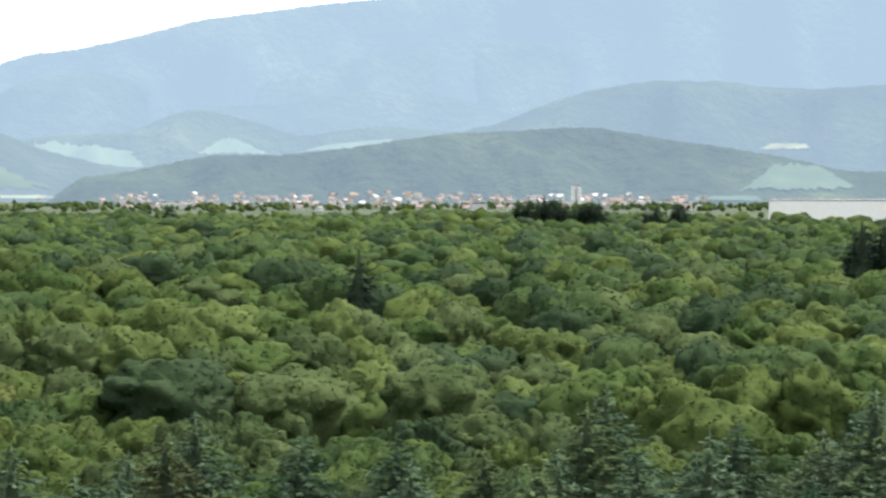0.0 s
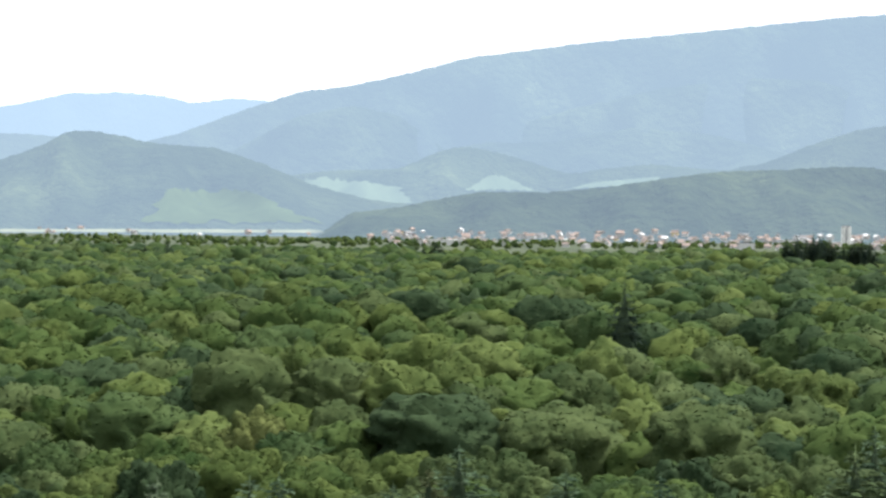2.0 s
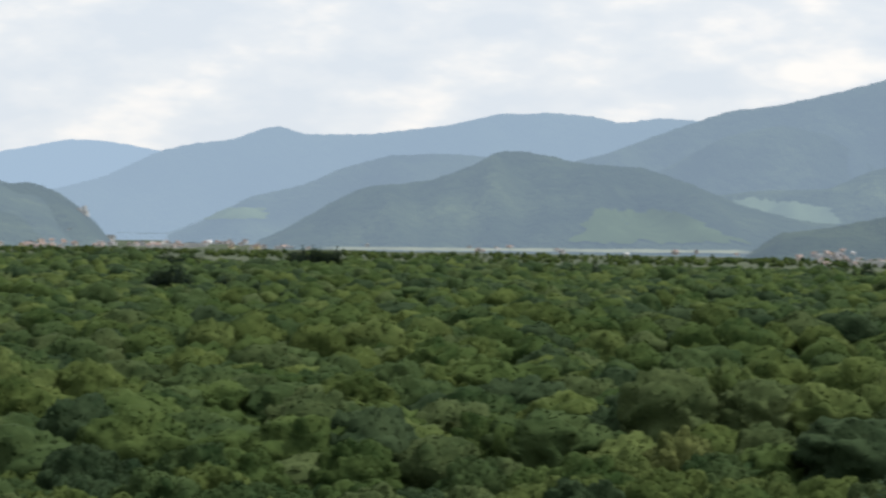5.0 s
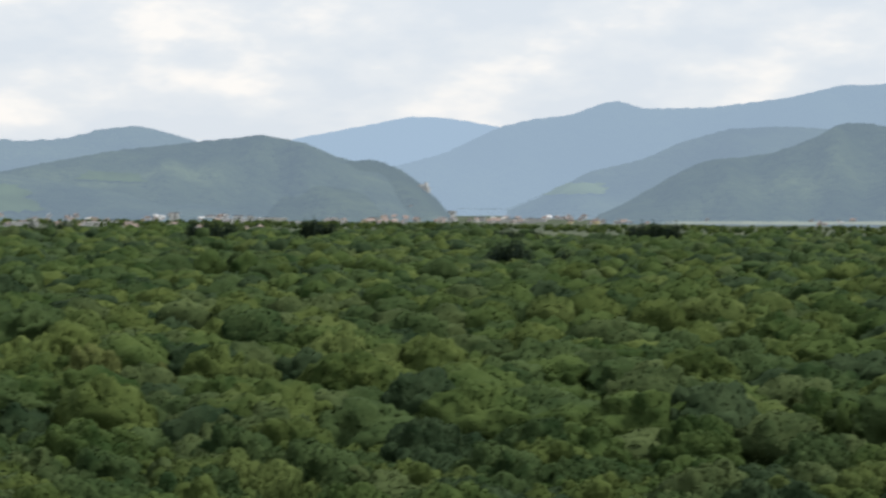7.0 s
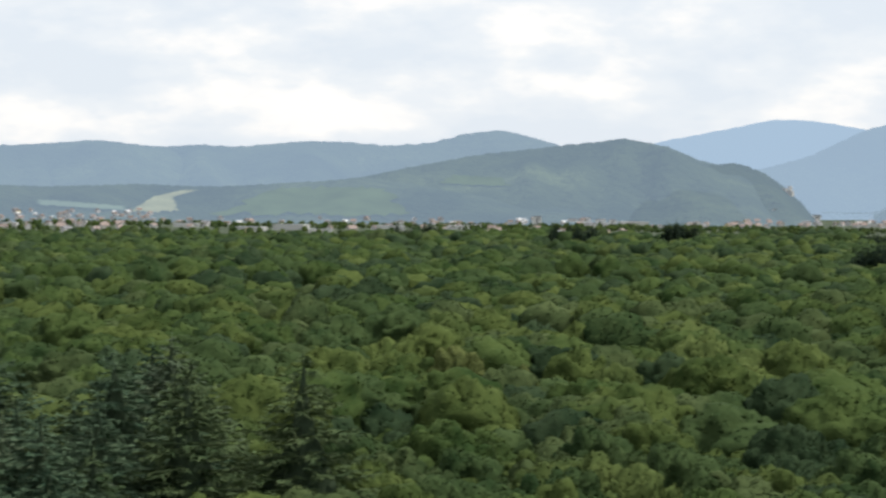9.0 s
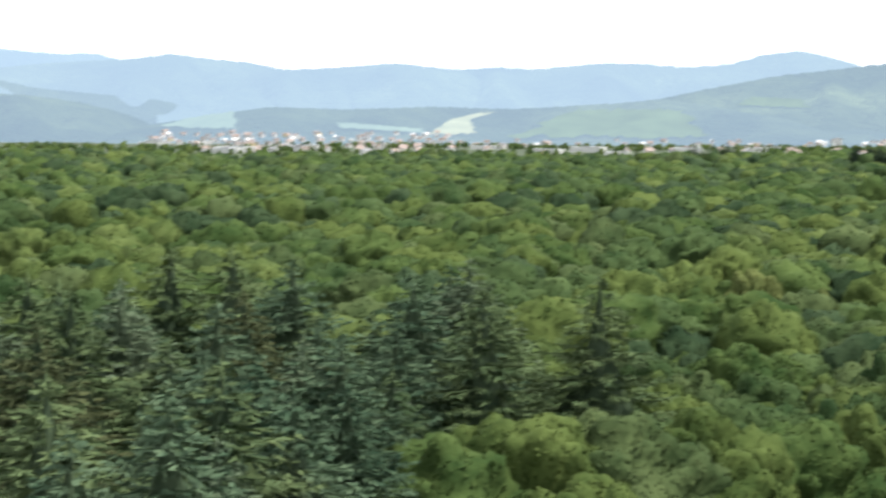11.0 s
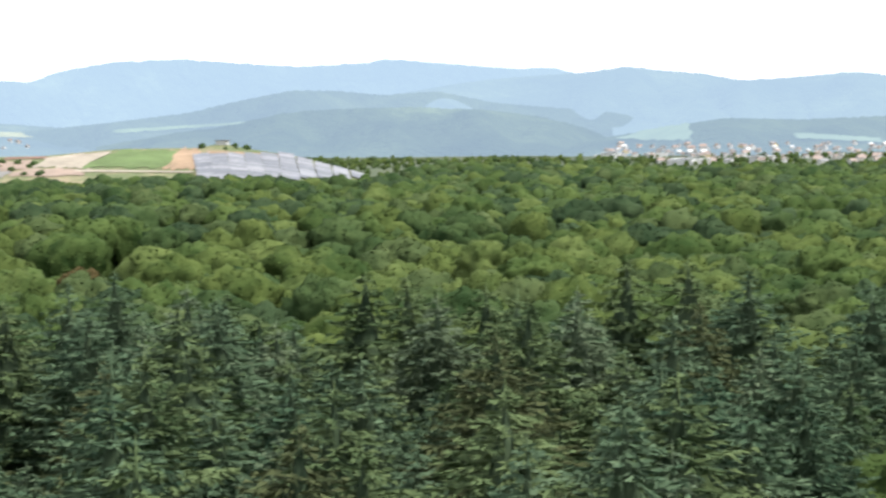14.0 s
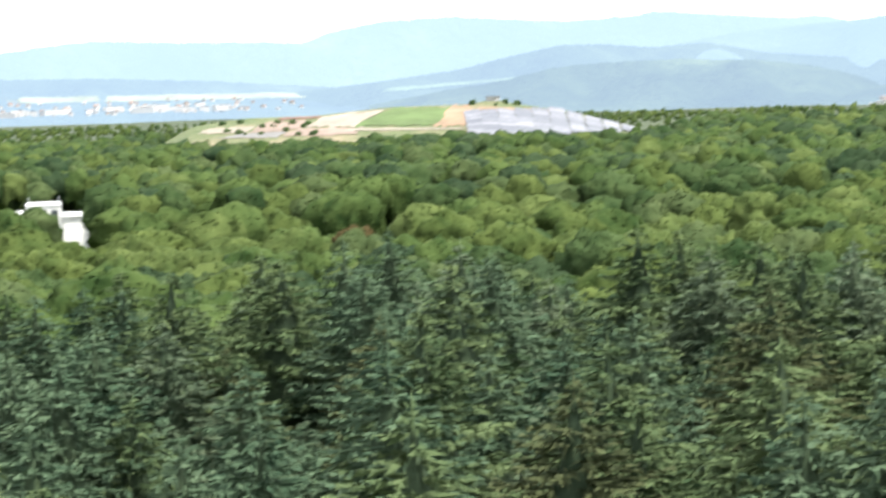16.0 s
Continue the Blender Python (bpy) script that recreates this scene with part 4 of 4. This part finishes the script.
def flat_hall(wall, roof, w, l, height, label):
    """A large flat-roofed hall with a parapet and a roof light."""
    h = root("hall", pose(0, 0, 0), label, "hall", "halls of the valley towns")
    bm = bmesh.new()
    box(bm, -w / 2, w / 2, -l / 2, l / 2, -3.0, height)
    part("wall", bm, WALLS[wall], h)
    bm = bmesh.new()
    box(bm, -w / 2 - 0.3, w / 2 + 0.3, -l / 2 - 0.3, l / 2 + 0.3, height + 0.004, height + 0.7)
    part("roof", bm, ROOFS[roof], h)
    bm = bmesh.new()
    box(bm, -w / 4, w / 4, -1.5, 1.5, height + 0.71, height + 1.6)
    part("roof_light", bm, PANE, h)
    return h


HOUSES = [gable_house("white", "red", 10, 13, 5.6, 10.0), gable_house("cream", "red", 11, 15, 6.0, 10.8), gable_house("white", "brown", 9, 12, 5.4, 9.6),
          gable_house("white", "grey", 12, 18, 7.5, 11.5), gable_house("grey", "red", 11, 14, 6.0, 10.6), gable_house("yellow", "brown", 10, 13, 5.8, 10.2)]
BARNS = [flat_hall("white", "pale", 46, 24, 8, "long white flat roofed commercial hall"), flat_hall("grey", "pale", 60, 30, 9, "large grey hall with a pale roof"),
         flat_hall("white", "grey", 26, 14, 11, "white flat roofed block with several storeys")]
used = set()


def place(src, az, el, hill_name, turn, scale=1.0):
    """Set a building where it shows at that azimuth and elevation: on the valley floor or on the slope behind."""
    foot = HILLS[hill_name][1]
    d = (EYE - 10) / math.tan(radians(max(-el, 0.3)))
    if d < foot:
        d = max(d, 2300)
        z = float(ground_z(d))
    else:
        z, d = on_slope(hill_name, az, el)
    m = Matrix.Translation(at(az, d, z)) @ pose(0, 0, 0, 0, 0, turn) @ Matrix.Scale(scale, 4)
    if src in used:
        keep_scale = src.scale.copy()
        src.scale = (1, 1, 1)
        copy_thing(src, m)
        src.scale = keep_scale
    else:
        used.add(src)
        src.matrix_basis = m


rng = np.random.default_rng(33)
for hill_name, n, a0, a1, e0, e1, barns in (("front_hill", 104, -8.2, 6.6, -0.95, -0.58, 9), ("castle_hill", 26, -30.6, -26.6, -0.82, -0.62, 4), ("valley_spur", 40, -26.4, -20.8, -0.74, -0.58, 6),
                                            ("foothills", 66, -50.2, -42.6, -0.98, -0.45, 10), ("foothills", 40, -42.6, -30.5, -0.98, -0.68, 8), ("west_slope", 14, -72.5, -66.5, -0.40, -0.16, 24)):
    for k in range(n):
        a, e = rng.uniform(a0, a1), rng.uniform(e0, e1)
        if e > -0.75 and rng.uniform() < 0.25:
            e = rng.uniform(e0, -0.7) if e0 < -0.7 else e
        place(HOUSES[rng.choice(6, p=(0.3, 0.18, 0.2, 0.12, 0.1, 0.1))], a, e, hill_name, rng.uniform(0, 180), rng.uniform(0.5, 0.78))
    for k in range(barns):
        place(BARNS[rng.integers(3)], rng.uniform(a0, a1), rng.uniform(e0, (e0 + e1) / 2), hill_name, rng.uniform(-25, 25) - (a0 + a1) / 2, rng.uniform(0.4, 0.75))


# the many farther houses of the towns, too small to tell apart singly
PRISM = np.array([(x, y, z) for y in (-6.5, 6.5) for x, z in ((-5, -2), (5, -2), (5, 5.6), (0, 9.6), (-5, 5.6))], dtype=float)
PRISM_FACES = np.array([(0, 1, 2), (0, 2, 4), (4, 2, 3), (5, 7, 6), (5, 9, 7), (9, 8, 7), (0, 4, 9), (0, 9, 5), (1, 6, 7), (1, 7, 2)])
CAP = np.array([(x, y, z) for y in (-7, 7) for x, z in ((-5.6, 5.1), (0, 9.7), (5.6, 5.1), (5.6, 5.5), (0, 10.1), (-5.6, 5.5))], dtype=float)
CAP_FACES = np.array([(i, j, k) for p in ((5, 4, 10, 11), (4, 3, 9, 10), (0, 6, 7, 1), (1, 7, 8, 2), (0, 1, 4, 5), (1, 2, 3, 4), (6, 11, 10, 7), (7, 10, 9, 8)) for i, j, k in ((p[0], p[1], p[2]), (p[0], p[2], p[3]))])
wood = Wood()
for hill_name, n, a0, a1, e0, e1 in (("front_hill", 210, -8.6, 6.8, -0.92, -0.55), ("valley_spur", 50, -26.4, -20.8, -0.74, -0.56), ("foothills", 150, -50.2, -42.6, -0.95, -0.48),
                                     ("foothills", 80, -42.6, -29.5, -0.92, -0.6), ("west_slope", 60, -72.5, -64.5, -0.42, -0.12), ("wooded_knoll", 14, -21, -10, -0.75, -0.62)):
    for k in range(n):
        a, e = rng.uniform(a0, a1), e0 + (e1 - e0) * rng.uniform() ** 1.5
        z, d = on_slope(hill_name, a, e)
        pick, size, turn = rng.integers(0, 3), rng.uniform(0.4, 0.72), np.array([rng.uniform(0, 3.1)])
        spot, grow = np.array([at(a, d, z)[:]]), np.full((1, 3), size)
        wood.add((PRISM, PRISM_FACES), spot, grow, turn, (0, 0, 1)[pick])
        wood.add((CAP, CAP_FACES), spot, grow, turn, 2 + rng.integers(0, 4))
tagged(wood.done("town_houses", (WALLS["white"], WALLS["cream"], *ROOFS.values()), "many small pale houses with pitched roofs", False), "many small pale houses with pitched roofs", "houses", kind="stuff")


def tower_block(az, el, hill_name, w, l, height, label, floors):
    """A block of flats with floor bands and a dark stair slot."""
    t = root("apartment_block", pose(0, 0, 0), label, "apartment block", "blocks of flats")
    bm = bmesh.new()
    box(bm, -w / 2, w / 2, -l / 2, l / 2, -3, height)
    part("wall", bm, WALLS["bright"], t)
    bm = bmesh.new()
    box(bm, -w / 2 + 1, w / 2 - 1, -l / 2 + 1, l / 2 - 1, height + 0.004, height + 1.4)
    part("roof", bm, ROOFS["grey"], t)
    bm = bmesh.new()
    box(bm, -0.9, 0.9, -l / 2 - 0.06, -l / 2 - 0.004, 1, height - 1)
    part("stair_window", bm, PANE, t)
    step = height / floors
    cols = max(2, int(w / 7))
    for i in range(floors):
        for c in range(cols):
            for sg in (-1, 1):
                bm = bmesh.new()
                x0 = sg * (1.8 + c * (w / 2 - 2.2) / cols)
                x1 = x0 + sg * ((w / 2 - 2.2) / cols - 0.8)
                box(bm, min(x0, x1), max(x0, x1), -l / 2 - 0.05, -l / 2 - 0.004, i * step + 1.0, i * step + 2.2)
                part("window", bm, PANE, t)
    used.discard(t)
    place(t, az, el, hill_name, -az)
    return t


tower_block(3.37, -0.82, "front_hill", 13, 13, 27, "slim white tower block over the red roofs", 9)
tower_block(-32.9, -0.78, "castle_hill", 13, 13, 14, "white block of flats at the forest edge", 5)
for k, (a, w, hh) in enumerate(((-32.0, 16, 9), (-31.66, 15, 11), (-31.3, 16, 9), (-31.0, 12, 8))):
    tower_block(a, -0.74, "castle_hill", w, 12, hh, "white row block of flats below the hill", 3)
tower_block(-26.85, -0.50, "castle_hill", 18, 14, 13, "large pale hospital block below the castle hill", 5)
tower_block(-25.9, -0.52, "valley_spur", 16, 10, 6, "low white block in the valley town", 2)
tower_block(-36.4, -0.80, "foothills", 16, 10, 6, "low white block before the orchard slope", 2)

# the ruined castle on the wooded hill
z, d = on_slope("shadowed_castle_slope", -26.62, 0.12)
ruin = root("castle_ruin", Matrix.Translation(at(-26.62, d, z)), "pale stone castle ruin on the wooded slope", "castle")
bm = bmesh.new()
for x0, x1, h in ((-9, -3, 8), (-3, 2, 5), (2, 6, 12), (6, 10, 4)):
    box(bm, x0, x1, -4, 4, -6, h)
part("wall", bm, WALLS["grey"], ruin)

# the high white warehouse
bm = bmesh.new()
ware = root("warehouse", Matrix.Translation(at(8.2, 2000, ground_z(2000))) @ pose(0, 0, 0, 0, 0, -9), "very long high white warehouse behind the forest", "warehouse")
box(bm, 0, 210, 0, 60, -2, 29.4)
part("wall", bm, WALLS["bright"], ware)
bm = bmesh.new()
box(bm, -0.4, 210.4, -0.4, 60.4, 29.404, 30.2)
part("roof", bm, ROOFS["grey"], ware)
bm = bmesh.new()
box(bm, -44, -6, 10, 40, -2, 12)
part("annexe", bm, ROOFS["pale"], ware, "low pale annexe roof beside the high hall")

# the works building in the clearing
works = root("works_building", Matrix.Translation(at(-71.4, 800)) @ pose(0, 0, 0, 0, 0, 71.4), "white works building with a glazed hall and yellow base", "building")
for nm, x0, x1, y0, y1, z0, z1, mat, lab in (("hall", -42, -4, 0, 16, 0, 13.4, "bright", "long low white hall"), ("base", -42.2, -3.8, -0.3, -0.004, 0, 11.6, "yellow", "yellow painted base wall"),
                                             ("block", -3.6, 8.6, 2, 16, 0, 17.2, "bright", "taller white block"), ("side_wing", 8.9, 17.5, 0, 12, 0, 13.2, "bright", "")):
    bm = bmesh.new()
    box(bm, x0, x1, y0, y1, z0, z1)
    p = part(nm, bm, WALLS[mat], works, lab)
for x0, x1, y0, y1, z0, z1 in ((-42.6, -3.8, -0.6, 16.5, 13.4, 15.2), (-3.9, 8.8, 1.5, 16.5, 17.21, 18.0), (8.6, 18.2, -0.8, 12.5, 13.2, 14.3)):
    bm = bmesh.new()
    v = [bm.verts.new(c) for c in ((x0, y0, z0 + 0.01), (x1, y0, z0 + 0.01), (x1, y1, z0 + 0.01), (x0, y1, z0 + 0.01), (x0 + 0.5, y0 + 3, z1), (x1 - 0.5, y0 + 3, z1), (x1 - 0.5, y1 - 3, z1), (x0 + 0.5, y1 - 3, z1))]
    for f in ((0, 3, 2, 1), (4, 5, 6, 7), (0, 1, 5, 4), (1, 2, 6, 5), (2, 3, 7, 6), (3, 0, 4, 7)):
        bm.faces.new([v[i] for i in f])
    part("roof", bm, ROOFS["pale"], works)
for k in range(14):
    bm = bmesh.new()
    box(bm, -40.5 + k * 2.6, -38.7 + k * 2.6, -0.08, -0.004, 11.7, 13.0)
    part("window", bm, PANE, works)
for k in range(3):
    bm = bmesh.new()
    box(bm, -2.6 + k * 3.8, -0.2 + k * 3.8, 1.9, 1.996, 12.5, 15.5)
    part("window", bm, PANE, works)
for xx in (-2.8, 7.6):
    bm = bmesh.new()
    box(bm, xx, xx + 0.35, 4, 4.35, 18.0, 20.2)
    part("vent_pipe", bm, STEEL, works)

# the hut on the landfill's top
z, d = on_slope("landfill", -59.85, -0.36)
hut = root("hut", Matrix.Translation(at(-59.85, d, z - 0.4)) @ pose(0, 0, 0, 0, 0, 40), "small white hut on top of the landfill", "hut")
bm = bmesh.new()
box(bm, -4, 4, -3, 3, 0, 3)
part("wall", bm, WALLS["white"], hut)
bm = bmesh.new()
box(bm, -4.6, 4.6, -3.6, 3.6, 3.004, 3.5)
part("roof", bm, ROOFS["grey"], hut)

# ---- trees among the houses and along the valley floor, and bushes on the landfill ----
wood = Wood()
rng = np.random.default_rng(55)
n = 9500
a = rng.uniform(-74, 13, n)
d = np.sqrt(rng.uniform(1760 ** 2, 3250 ** 2, n))
x, y = d * np.sin(np.radians(a)), d * np.cos(np.radians(a))
ok = (sines(x * 0.008, y * 0.008, 91, 3) + rng.uniform(-0.35, 0.35, n) > -0.3) & ~((a > 6.5) & (d < 2120)) & ~((a > -69) & (a < -55) & (d < 1800))
a, d, x, y = a[ok], d[ok], x[ok], y[ok]
tone = rng.integers(0, 6, len(a))
for kind in range(6):
    sel = np.nonzero(tone == kind)[0]
    out = unit(rng.normal(size=(14, 3)) + np.array([0, 0, 0.6]))
    shape = join(dome(rng, 5.4, 6.0, 0, True, 0.5), blades(rng, out * np.array([4.6, 4.6, 5.4]), out + rng.normal(size=(14, 3)), 2.6, 1.2))
    h = rng.uniform(1.0, 3.5, len(sel))
    sc = rng.uniform(0.35, 0.8, (len(sel), 1)) * np.ones((1, 3))
    wood.add(shape, np.stack([x[sel], y[sel], ground_z(d[sel]) + h], 1), sc, rng.uniform(0, 6.28, len(sel)), (0, 1, 4, 3, 2, 1)[kind])
wood.done("valley_trees", LEAVES, "scattered trees and hedges along the valley floor", True)
wood = Wood()
pts = []
for k in range(28):
    q = rng.uniform(-60.4, -59.2) if k < 9 else rng.uniform(-67.2, -64)
    e = rng.uniform(-0.50, -0.40) if k < 9 else rng.uniform(-1.1, -0.7)
    z, dd = on_slope("landfill", q, e)
    pts.append(at(q, dd, z + 0.6)[:])
out = unit(rng.normal(size=(10, 3)) + np.array([0, 0, 0.6]))
wood.add(join(dome(rng, 1.8, 1.6, 0), blades(rng, out * 1.7, out, 0.9, 0.4)), np.array(pts), rng.uniform(0.6, 1.5, (28, 1)) * np.ones((1, 3)), rng.uniform(0, 6.28, 28), 2)
wood.done("landfill_bushes", LEAVES, "low dark bushes on the landfill hill", True)
